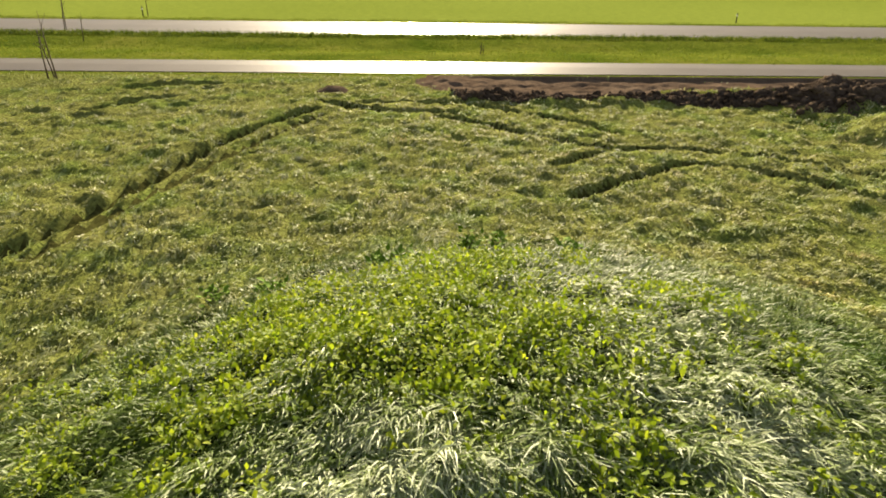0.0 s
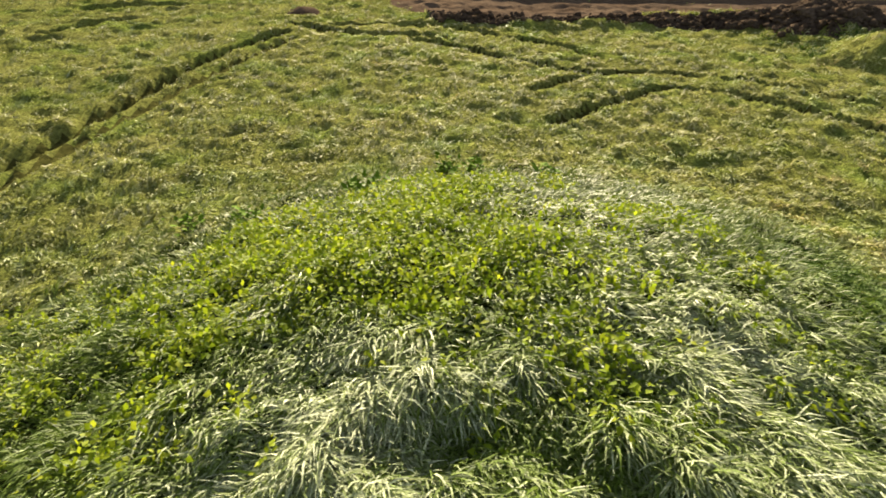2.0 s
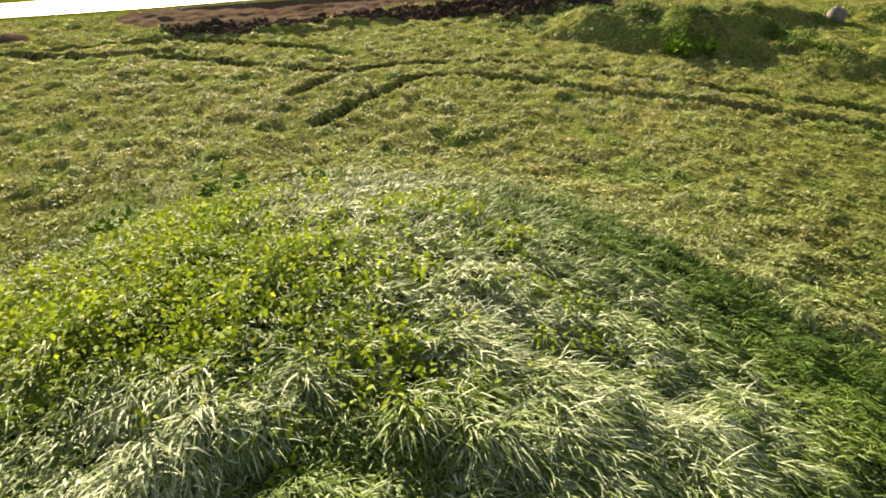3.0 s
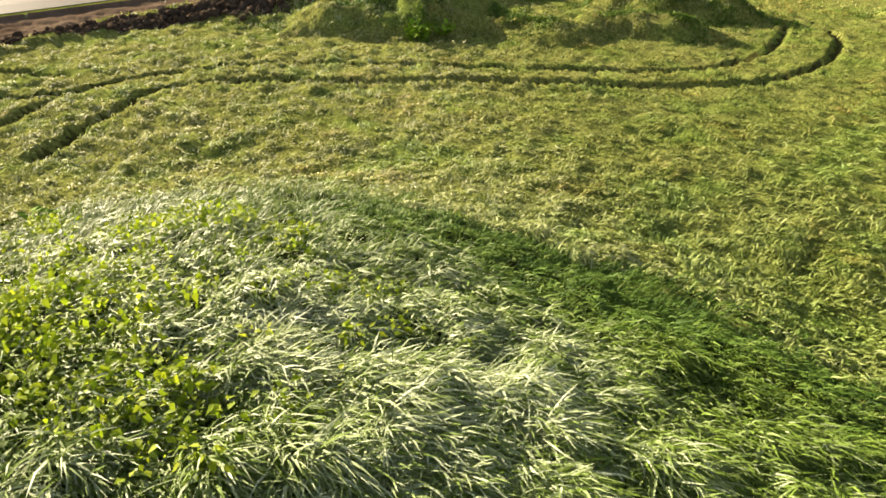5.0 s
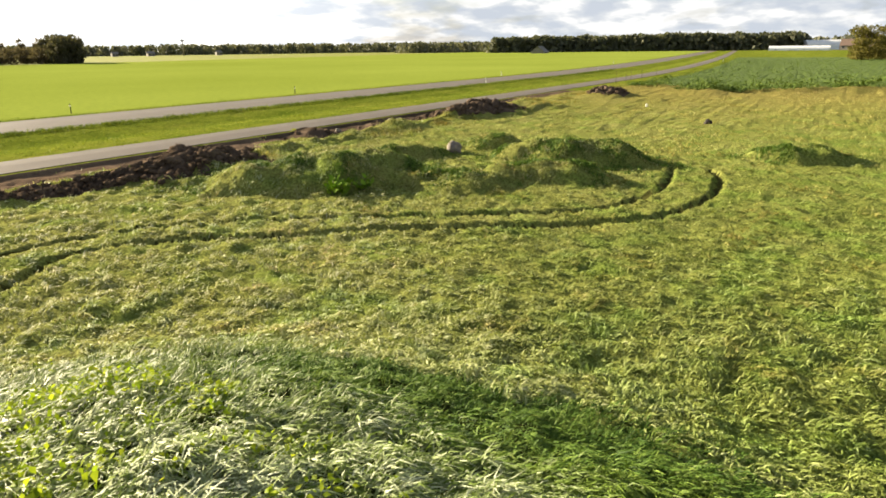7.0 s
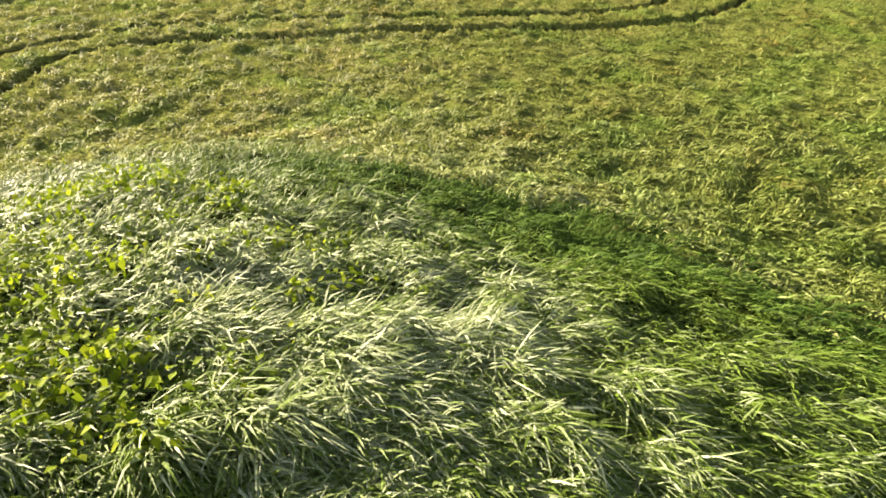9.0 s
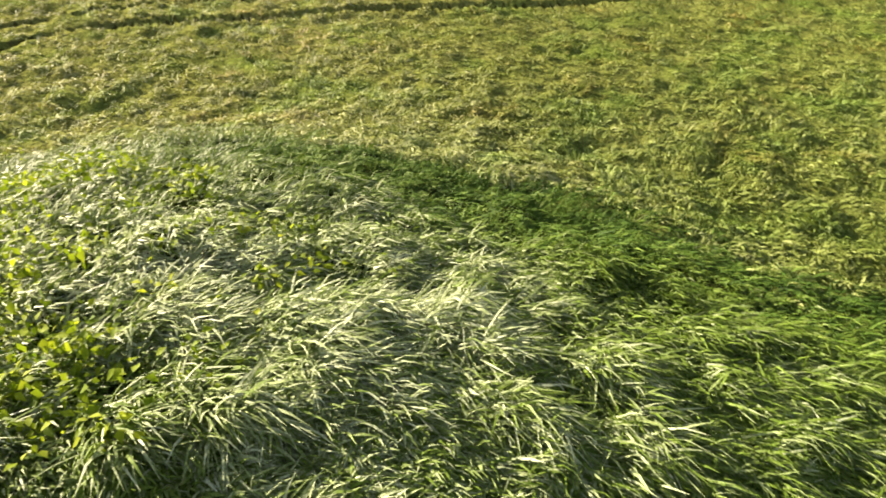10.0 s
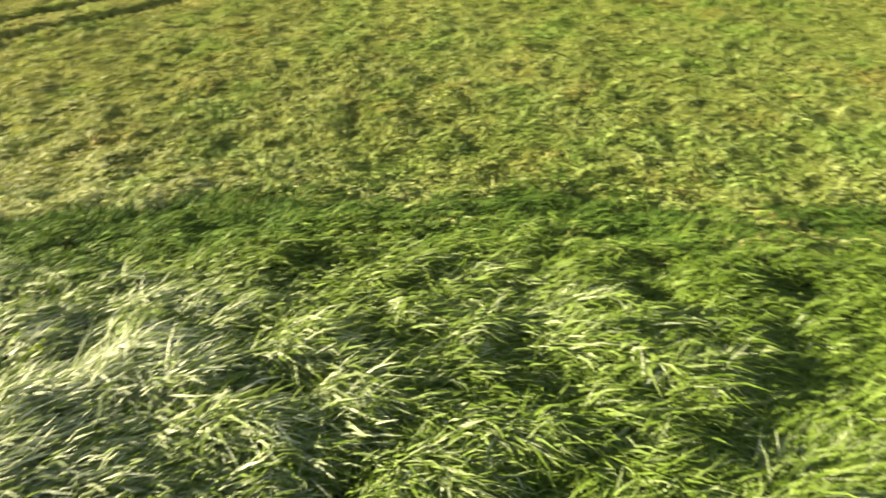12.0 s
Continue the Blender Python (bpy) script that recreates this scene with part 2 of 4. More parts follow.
def terrain(x, y):
    v = y - bend(x)
    r = from_ridge(x, y) * (1 + 0.05 * lattice(x * 0.3, y * 0.3, 5))
    turn_ = np.arctan2(x - 1.0, y - 3.2)
    folds = 0.028 * np.exp(-((r - 2.4) / 2.2) ** 4) * np.clip((np.pi - np.abs(turn_)) / 0.4, 0, 1) * rough(r / 0.44, turn_ * 2.6, 1.0, 17, 2)
    z = folds + np.where(r < 6.9, 1.85 * 0.5 * (1 + np.cos(np.pi * np.minimum(r, 6.9) / 6.9)), 0)
    for cx, cy, a, b, turn, high in HEAPS:
        c, s = math.cos(radians(turn)), math.sin(radians(turn))
        dy = y - cy + 0.25 * b
        dy = np.where(dy < 0, 1.25 * dy, 0.85 * dy)                   # steeper on the side away from the road
        q = np.hypot(((x - cx) * c + dy * s) / a, (-(x - cx) * s + dy * c) / b)
        q = q * (1 + 0.15 * rough(x, y, 1.1, 71, 2))
        hump = np.where(q < 1, (1 - np.minimum(q, 1) ** 2.4) ** 1.15, 0)
        z = z + high * hump * (1.02 + 0.26 * rough(x, y, 1.3, 72, 4))
    soil = soil_mask(x, v)
    for cx, cv, radius, high in SOIL:
        q = np.hypot(x - cx, v - cv) / radius * (1 + 0.2 * rough(x, y, 0.9, 81, 2))
        z = z + high * np.where(q < 1, (1 - np.minimum(q, 1) ** 2) ** 1.3, 0)
    berm = np.exp(-((v - 20.6 - 0.3 * lattice(x * 0.5, v * 0.1, 91)) / 0.7) ** 2) * np.clip((x + 1) / 2, 0, 1) * np.clip((40 - x) / 6, 0, 1)
    z = z + berm * (0.17 + 0.12 * rough(x, y, 0.8, 92, 2))
    meadow = np.clip((24.6 - v) / 1.0, 0, 1)
    pressed, deep = track_mask(x, y)
    meadow = meadow * (1 - 0.9 * np.minimum(1, 3 * pressed))
    z = z + meadow * (lumpy(x, y) + 0.035 * rough(x, y, 2.6, 21, 2)) + soil * np.where(v > 21.4, 0.025, 0.09) * rough(x, y, 0.5, 31, 3) + np.where(r < 6, 0.040 * rough(x, y, 0.5, 15, 2), 0)
    for px, py, radius, depth in HOLLOWS:
        z = z - 0.6 * depth * np.exp(-((x - px) ** 2 + (y - py) ** 2) / (0.8 * radius) ** 2)
    for px, py, radius, high in KNOTS:
        z = z + high * np.exp(-((x - px) ** 2 + (y - py) ** 2) / radius ** 2) * (1 + 0.5 * rough(x, y, 0.3, 19, 2))
    z = z - 0.13 * np.clip((v - 21.0) / 0.8, 0, 1) * np.clip((24.72 - v) / 0.12, 0, 1) * np.clip((x - 0.5) / 3, 0, 1) * np.clip((48 - x) / 5, 0, 1)   # the dug strip lies below the path's edge
    ditch = np.exp(-((v - 33.0) / 1.8) ** 2)
    z = z - 0.22 * ditch + 0.02 * np.clip(v - 24.6, 0, 0.5)
    return z - deep


def spread(near_lo, near_hi, step, lo, hi, grow):
    mid = list(np.arange(near_lo, near_hi + step / 2, step))
    up, d = [mid[-1]], step
    while up[-1] < hi:
        d *= grow
        up.append(up[-1] + d)
    down, d = [mid[0]], step
    while down[-1] > lo:
        d *= grow
        down.append(down[-1] - d)
    return np.array(down[:0:-1] + mid + up[1:])


GX = spread(-12.0, 26.0, 0.125, -2600, 3200, 1.06)
GV = np.unique(np.round(np.concatenate([spread(-4.0, 24.6, 0.125, -2400, 24.7, 1.06)[:-1], [24.5, 24.6, 24.72, 24.85, 25.1, 25.1 + 1.5, 27.95, 28.3, 29], np.arange(29.7, 37, 0.7), [37.2, 37.6, 41.3, 44.2, 44.5, 45.5],
                                          spread(47, 52, 1.0, 46.9, 3200, 1.07)[1:]]), 4))
gx, gv = np.meshgrid(GX, GV, indexing="xy")
gy = gv + bend(gx)
GZ = terrain(gx.ravel(), gy.ravel()).reshape(gx.shape)


def ground(x, y):
    """Height of the ground sheet at x, y."""
    x, y = np.asarray(x, float), np.asarray(y, float)
    v = y - bend(x)
    i = np.clip(np.searchsorted(GX, x) - 1, 0, len(GX) - 2)
    j = np.clip(np.searchsorted(GV, v) - 1, 0, len(GV) - 2)
    s = np.clip((x - GX[i]) / (GX[i + 1] - GX[i]), 0, 1)
    t = np.clip((v - GV[j]) / (GV[j + 1] - GV[j]), 0, 1)
    return (GZ[j, i] * (1 - s) + GZ[j, i + 1] * s) * (1 - t) + (GZ[j + 1, i] * (1 - s) + GZ[j + 1, i + 1] * s) * t


# ---- materials ----
def material(name, build):
    m = bpy.data.materials.new(name)
    m.use_nodes = True
    t = m.node_tree
    t.nodes.clear()
    out = node(t, "ShaderNodeOutputMaterial")
    t.links.new(build(t), out.inputs[0])
    return m


def where_am_i(t):
    return node(t, "ShaderNodeTexCoord").outputs["Object"]


def noise_of(t, scale, detail=4.0, rough_=0.55, vector=None):
    return node(t, "ShaderNodeTexNoise", [("Vector", vector or where_am_i(t)), ("Scale", scale), ("Detail", detail), ("Roughness", rough_)]).outputs[0]


def principled(t, colour, roughness=0.8, metallic=0.0, specular=0.5, bump=None, strength=0.3, distance=0.02):
    links = [("Base Color", colour if isinstance(colour, bpy.types.NodeSocket) else (*colour, 1)), ("Roughness", roughness), ("Metallic", metallic), ("Specular IOR Level", specular)]
    if bump is not None:
        links.append(("Normal", node(t, "ShaderNodeBump", [("Height", bump), ("Strength", strength), ("Distance", distance)]).outputs[0]))
    return node(t, "ShaderNodeBsdfPrincipled", links).outputs[0]


def leafy(t, colour, roughness, through_share, specular=0.5, tint=(1.0, 1.0, 0.6)):
    """Thin plant tissue: some light goes through."""
    front = principled(t, colour, roughness, specular=specular)
    lit = node(t, "ShaderNodeBsdfTranslucent", [("Color", mixed(t, 1.0, colour, tint, "MULTIPLY"))]).outputs[0]
    return node(t, "ShaderNodeMixShader", [(0, through_share), (1, front), (2, lit)]).outputs[0]


def greener(t, colour):
    """Patches a metre or two wide where the growth is a fresh, bluer green."""
    return mixed(t, ramp(t, noise_of(t, 0.75, 4), [(0.47, (0, 0, 0)), (0.66, (0.75, 0.75, 0.75))]), colour, mixed(t, 1.0, colour, (0.74, 0.95, 0.70), "MULTIPLY"))


def greener_south(t, colour):
    """Towards the south the colour loses red and blue and turns greener."""
    south = calc(t, "MULTIPLY", calc(t, "SUBTRACT", 9.0, node(t, "ShaderNodeSeparateXYZ", [(0, where_am_i(t))]).outputs[1]), 0.09)
    return mixed(t, ramp(t, south, [(0.0, (0, 0, 0)), (1.0, (1, 1, 1))]), colour, mixed(t, 1.0, colour, (0.87, 0.985, 0.80), "MULTIPLY"))


def turf(t):
    patch = noise_of(t, 0.35, 5)
    grain = noise_of(t, 13.0, 6, 0.7)
    base = ramp(t, patch, [(0.30, (0.215, 0.235, 0.062)), (0.55, (0.265, 0.275, 0.082)), (0.75, (0.305, 0.30, 0.105))])
    base = greener_south(t, greener(t, base))
    east = node(t, "ShaderNodeSeparateXYZ", [(0, where_am_i(t))]).outputs[0]
    base = mixed(t, ramp(t, calc(t, "MULTIPLY", calc(t, "SUBTRACT", east, 34.0), 0.04), [(0.0, (0, 0, 0)), (1.0, (0.6, 0.6, 0.6))]), base, (0.31, 0.235, 0.08))     # rusty, withered grass before the crop field
    # the grain's dark end stands for shade between the tufts
    return principled(t, mixed(t, 0.75, base, ramp(t, grain, [(0.34, (0.13, 0.14, 0.12)), (0.66, (1.3, 1.3, 1.2))]), "MULTIPLY"), 1.0, specular=0.0, bump=grain, strength=0.9, distance=0.08)


def gap_shade(t):
    """Dark sheet under the mound's long grass: shade between the blades put into its colour."""
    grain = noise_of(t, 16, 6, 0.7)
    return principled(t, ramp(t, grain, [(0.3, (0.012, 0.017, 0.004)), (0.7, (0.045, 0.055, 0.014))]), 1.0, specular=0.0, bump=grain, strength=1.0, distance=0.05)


def trodden(t):
    """Grass and mud pressed flat by wheels."""
    grain = noise_of(t, 7, 6, 0.7)
    return principled(t, ramp(t, grain, [(0.3, (0.035, 0.034, 0.012)), (0.55, (0.085, 0.085, 0.024)), (0.75, (0.15, 0.14, 0.045))]), 1.0, specular=0.0, bump=grain, strength=1.0, distance=0.05)


def crop(t):
    far = noise_of(t, 0.02, 4)
    grain = noise_of(t, 1.6, 7, 0.7)
    base = ramp(t, far, [(0.3, (0.20, 0.25, 0.040)), (0.7, (0.245, 0.30, 0.056))])
    return principled(t, mixed(t, 0.5, base, ramp(t, grain, [(0.3, (0.6, 0.62, 0.6)), (0.7, (1.25, 1.2, 1.1))]), "MULTIPLY"), 1.0, specular=0.0, bump=grain, strength=0.6, distance=0.15)


def verge(t):
    far = noise_of(t, 0.25, 5)
    grain = noise_of(t, 4.0, 7, 0.7)
    base = ramp(t, far, [(0.3, (0.085, 0.125, 0.014)), (0.55, (0.16, 0.19, 0.027)), (0.75, (0.21, 0.215, 0.042))])
    return principled(t, mixed(t, 0.7, base, ramp(t, grain, [(0.3, (0.45, 0.5, 0.45)), (0.7, (1.3, 1.25, 1.1))]), "MULTIPLY"), 1.0, specular=0.0, bump=grain, strength=0.8, distance=0.1)


def beet(t):
    grain = noise_of(t, 0.9, 7, 0.7)
    rows = node(t, "ShaderNodeTexWave", [("Vector", where_am_i(t)), ("Scale", 0.35), ("Distortion", 1.5), ("Detail", 3.0)], bands="Y").outputs[1]
    base = mixed(t, rows, (0.075, 0.115, 0.028), (0.098, 0.142, 0.034))
    return principled(t, mixed(t, 0.6, base, ramp(t, grain, [(0.3, (0.5, 0.5, 0.5)), (0.7, (1.4, 1.4, 1.2))]), "MULTIPLY"), 0.9, specular=0.1, bump=grain, strength=0.7, distance=0.3)


def stubble(t):
    grain = noise_of(t, 0.08, 6, 0.6)
    return principled(t, ramp(t, grain, [(0.3, (0.17, 0.20, 0.035)), (0.7, (0.25, 0.25, 0.055))]), 0.95, specular=0.05)


def bare_soil(t):
    big, grain = noise_of(t, 1.1, 5), noise_of(t, 14, 7, 0.7)
    base = ramp(t, big, [(0.3, (0.058, 0.043, 0.031)), (0.7, (0.14, 0.105, 0.078))])
    return principled(t, mixed(t, 0.7, base, ramp(t, grain, [(0.3, (0.5, 0.5, 0.5)), (0.7, (1.4, 1.35, 1.3))]), "MULTIPLY"), 1.0, specular=0.0, bump=grain, strength=1.0, distance=0.05)


def dug_floor(t):
    """Scraped subsoil, paler and flatter than the clods."""
    big, grain = noise_of(t, 0.8, 5), noise_of(t, 9, 6, 0.7)
    base = ramp(t, big, [(0.3, (0.115, 0.080, 0.056)), (0.7, (0.175, 0.128, 0.092))])
    return principled(t, mixed(t, 0.7, base, ramp(t, grain, [(0.3, (0.6, 0.6, 0.6)), (0.7, (1.3, 1.27, 1.22))]), "MULTIPLY"), 1.0, specular=0.0, bump=grain, strength=0.8, distance=0.03)


def asphalt(t):
    big, grain = noise_of(t, 0.5, 4), noise_of(t, 60, 5, 0.7)
    base = ramp(t, big, [(0.3, (0.120, 0.096, 0.070)), (0.7, (0.150, 0.122, 0.092))])
    return principled(t, mixed(t, 0.6, base, ramp(t, grain, [(0.35, (0.7, 0.7, 0.7)), (0.65, (1.2, 1.2, 1.2))]), "MULTIPLY"), 0.45, specular=0.08, bump=grain, strength=0.10, distance=0.006)


def blade_tone(t):
    """What the tuft is like (stored with each blade), varied a little from blade to blade."""
    one = node(t, "ShaderNodeNewGeometry").outputs["Random Per Island"]
    tuft = node(t, "ShaderNodeAttribute")
    tuft.attribute_name = "tuft"
    return calc(t, "ADD", calc(t, "MULTIPLY", one, 0.42), calc(t, "MULTIPLY", tuft.outputs["Fac"], 0.58))


def streaked(t, colour):
    """Fine mottling of paler and darker tone; one blade reads as several thin ones."""
    return mixed(t, 0.8, colour, ramp(t, noise_of(t, 85, 3, 0.6), [(0.36, (0.5, 0.53, 0.48)), (0.64, (1.5, 1.47, 1.45))]), "MULTIPLY")


def meadow_blades(t):
    colour = ramp(t, blade_tone(t), [(0.10, (0.115, 0.145, 0.028)), (0.40, (0.29, 0.315, 0.100)), (0.68, (0.435, 0.435, 0.21)), (0.95, (0.62, 0.60, 0.43))])
    east = node(t, "ShaderNodeSeparateXYZ", [(0, where_am_i(t))]).outputs[0]
    parched = calc(t, "ADD", calc(t, "MULTIPLY", noise_of(t, 0.22, 4), 1.2), calc(t, "MULTIPLY", east, 0.018))
    colour = mixed(t, ramp(t, parched, [(0.75, (0, 0, 0)), (1.0, (0.45, 0.45, 0.45)), (1.45, (0.8, 0.8, 0.8))]), colour, mixed(t, 1.0, colour, (0.93, 0.92, 0.66), "MULTIPLY"))
    colour = mixed(t, ramp(t, parched, [(1.2, (0, 0, 0)), (1.45, (0.9, 0.9, 0.9))]), colour, mixed(t, 1.0, colour, (1.35, 0.84, 0.60), "MULTIPLY"))
    tan = calc(t, "ADD", noise_of(t, 0.6, 4, 0.65), calc(t, "MULTIPLY", east, 0.004))
    colour = mixed(t, ramp(t, tan, [(0.58, (0, 0, 0)), (0.72, (0.75, 0.75, 0.75))]), greener_south(t, greener(t, colour)), mixed(t, 1.0, colour, (1.12, 0.84, 0.66), "MULTIPLY"))   # withered spots
    return leafy(t, colour, 0.65, 0.22, 0.14)


def verge_blades(t):
    colour = ramp(t, blade_tone(t), [(0.10, (0.05, 0.085, 0.012)), (0.5, (0.19, 0.24, 0.032)), (0.95, (0.33, 0.34, 0.07))])
    return leafy(t, colour, 0.8, 0.25, 0.05)


def draped_blades(t):
    # the palest stop also carries sky and sun gloss as blade colour
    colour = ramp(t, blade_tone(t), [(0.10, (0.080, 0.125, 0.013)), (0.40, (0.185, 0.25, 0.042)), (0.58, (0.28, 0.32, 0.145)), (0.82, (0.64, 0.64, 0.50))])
    return leafy(t, streaked(t, greener_south(t, colour)), 0.50, 0.26, 0.18, (1.0, 0.98, 0.86))


def lush_blades(t):
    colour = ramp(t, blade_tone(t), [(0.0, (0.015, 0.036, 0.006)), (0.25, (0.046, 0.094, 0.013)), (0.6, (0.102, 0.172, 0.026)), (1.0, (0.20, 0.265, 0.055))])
    return leafy(t, streaked(t, colour), 0.6, 0.17, 0.10)


def crop_leaf(t):
    colour = ramp(t, blade_tone(t), [(0.0, (0.055, 0.095, 0.018)), (0.3, (0.12, 0.18, 0.032)), (0.6, (0.20, 0.26, 0.055)), (1.0, (0.32, 0.34, 0.10))])
    return leafy(t, colour, 0.7, 0.10, 0.1)


def weed_leaf(t):
    colour = ramp(t, blade_tone(t), [(0.0, (0.09, 0.16, 0.012)), (0.45, (0.27, 0.36, 0.022)), (1.0, (0.47, 0.52, 0.045))])
    return leafy(t, colour, 0.6, 0.5, 0.10)


def hazed_leaf(t):
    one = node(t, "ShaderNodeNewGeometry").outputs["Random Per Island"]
    # pale greyed leaf tones: the haze of the distance is put into the colour
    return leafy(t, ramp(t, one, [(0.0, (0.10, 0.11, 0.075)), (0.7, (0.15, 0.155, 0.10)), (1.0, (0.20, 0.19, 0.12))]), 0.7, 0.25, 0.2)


def bark(t):
    return principled(t, ramp(t, noise_of(t, 3, 6), [(0.3, (0.06, 0.045, 0.035)), (0.7, (0.14, 0.11, 0.09))]), 0.9)


TURF, CROP, VERGE, BEET, STUBBLE, SOILM, ASPHALT, GAPSHADE, TRODDEN = (material(label, f) for label, f in (
    ("turf", turf), ("crop", crop), ("verge", verge), ("beet", beet), ("stubble", stubble), ("bare_soil", bare_soil), ("asphalt", asphalt), ("gap_shade", gap_shade), ("trodden", trodden)))
MEADOW, VERGEBLADE, DRAPED, LUSH, WEED, CROPLEAF, HAZEDLEAF, BARK = (material(label, f) for label, f in (
    ("meadow_blades", meadow_blades), ("verge_blades", verge_blades), ("draped_blades", draped_blades), ("lush_blades", lush_blades), ("weed_leaf", weed_leaf), ("crop_leaf", crop_leaf), ("hazed_leaf", hazed_leaf), ("bark", bark)))


# ---- the ground, in one sheet to the horizon ----
def mesh_from(name, verts, faces, mats, index=None, smooth=True):
    """faces: an array of triangles or quads."""
    me = bpy.data.meshes.new(name)
    faces = np.asarray(faces, np.int32)
    n, k = faces.shape
    me.vertices.add(len(verts))
    me.vertices.foreach_set("co", np.asarray(verts, np.float32).ravel())
    me.loops.add(n * k)
    me.loops.foreach_set("vertex_index", faces.ravel())
    me.polygons.add(n)
    me.polygons.foreach_set("loop_start", np.arange(0, n * k, k, dtype=np.int32))
    me.polygons.foreach_set("loop_total", np.full(n, k, np.int32))
    if index is not None:
        me.polygons.foreach_set("material_index", np.asarray(index, np.int32))
    me.polygons.foreach_set("use_smooth", np.full(n, smooth))
    for m in mats:
        me.materials.append(m)
    me.update(calc_edges=True)
    return me


ny, nx = gx.shape
ids = np.arange(ny * nx).reshape(ny, nx)
quads = np.stack([ids[:-1, :-1], ids[:-1, 1:], ids[1:, 1:], ids[1:, :-1]], -1).reshape(-1, 4)
cx_, cv_ = ((gx[:-1, :-1] + gx[1:, 1:]) / 2).ravel(), ((gv[:-1, :-1] + gv[1:, 1:]) / 2).ravel()
kind = np.zeros(len(quads), int)
# the mound's faces take the dark sheet that paints the gaps between blades
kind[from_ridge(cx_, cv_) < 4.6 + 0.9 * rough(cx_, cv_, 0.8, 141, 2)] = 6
kind[track_mask(cx_, cv_ + bend(cx_))[0] > 0.5] = 7
kind[cv_ > 24.6] = 2
kind[cv_ > 45.5] = 1
kind[(cv_ > 250)] = 4
kind[(cv_ < 24.84) & (soil_mask(cx_, np.minimum(cv_, 24.4)) > 0.4)] = 5
kind[(kind == 5) & (cv_ > 21.5) & (cx_ < 20)] = 8
kind[(cx_ > field_edge(cv_) + 6) & (cx_ < 230) & (cv_ < 24) & (cv_ > -150)] = 3
kind[(cx_ > 230) & (cv_ < 24)] = 2
kind[(cx_ > 58) & (cv_ > 21.5) & (cv_ < 24.7)] = 2
land = new("ground", mesh_from("ground", np.stack([gx.ravel(), gy.ravel(), GZ.ravel()], -1), quads, [TURF, CROP, VERGE, BEET, STUBBLE, SOILM, GAPSHADE, TRODDEN, material("dug_floor", dug_floor)], kind))
tagged(land, "open farmland with a rough grass meadow and mounds", "ground", kind="structure")


def strip(name, v0, v1, label, category):
    """A paved strip along the road's line, a slab with thickness that stands a little proud of the ground."""
    xs = spread(-40, 90, 1.0, -1500, 1500, 1.08)
    rows = []
    for v, up in ((v0, -0.10), (v0, 0.035), ((v0 + v1) / 2, 0.075), (v1, 0.035), (v1, -0.10)):
        rows.append(np.stack([xs, v + bend(xs), np.full(len(xs), up)], -1))
    verts = np.concatenate(rows)
    n = len(xs)
    g = np.arange(5 * n).reshape(5, n)
    f = np.stack([g[:-1, :-1], g[:-1, 1:], g[1:, 1:], g[1:, :-1]], -1).reshape(-1, 4)
    return tagged(new(name, mesh_from(name, verts, f, [ASPHALT], smooth=False)), label, category, kind="structure")


strip("pavement", *PATH, "grey asphalt cycle path along the meadow", "cycle path")
strip("road", *ROAD, "grey asphalt country road between fields", "road")


# ---- grass ----
rng = np.random.default_rng(7)


def with_tone(me, tone, per):
    a = me.attributes.new("tuft", "FLOAT", "POINT")
    a.data.foreach_set("value", np.repeat(np.clip(tone, 0, 1), per).astype(np.float32))
    return me


def blades(name, x, y, length, width, toward, th0, th1, tone, mat, segs, label, twist=0.6):
    """Leaning blades of grass in one mesh. toward: the way each leans; th0, th1: its angle from upright at root and tip."""
    n = len(x)
    ts = np.linspace(0, 1, segs + 1)
    dx, dy = np.cos(toward), np.sin(toward)
    turn = toward + np.pi / 2 + rng.normal(0, twist, n)
    wx, wy = np.cos(turn), np.sin(turn)
    along, up = np.zeros(n), np.zeros(n)
    verts, count = [], 2 * segs + 1
    for k, t in enumerate(ts):
        if k:
            a = th0 + (th1 - th0) * (t - 0.5 / segs)
            along = along + np.sin(a) * length / segs
            up = up + np.cos(a) * length / segs
        px, py = x + dx * along, y + dy * along
        pz = ground(px, py) + np.maximum(up, 0.015) - (0.03 if k == 0 else 0)
        if k < segs:
            w = width * (0.75, 1.0, 0.75, 0.5)[min(k, 3)] / 2
            tilt = rng.normal(0, 0.45, n) * w
            verts += [np.stack([px - wx * w, py - wy * w, pz - tilt], -1), np.stack([px + wx * w, py + wy * w, pz + tilt], -1)]
        else:
            verts.append(np.stack([px, py, pz], -1))
    verts = np.stack(verts, 1).reshape(-1, 3)
    tris = []
    for k in range(segs - 1):
        a = 2 * k
        tris += [(a, a + 1, a + 3), (a, a + 3, a + 2)]
    tris.append((2 * segs - 2, 2 * segs - 1, 2 * segs))
    faces = (np.arange(n)[:, None, None] * count + np.array(tris)[None]).reshape(-1, 3)
    return tagged(new(name, with_tone(mesh_from(name, verts, faces, [mat]), tone, count)), label, "grass", kind="stuff")


def ring(n, r0, r1, yaw0=-128, yaw1=44):
    """n places in a sector round the plan's origin, thinning out with the distance."""
    r = r0 * (r1 / r0) ** rng.random(n)
    a = np.radians(rng.uniform(yaw0, yaw1, n))
    return 0.3 - np.sin(a) * r, np.cos(a) * r


def on_meadow(x, y):
    v = y - bend(x)
    return (v < 24.7) & (soil_mask(x, v) < 0.15 + rng.random(len(x)) * 0.6) & (track_mask(x, y)[0] < 0.12 + 0.25 * rng.random(len(x)))


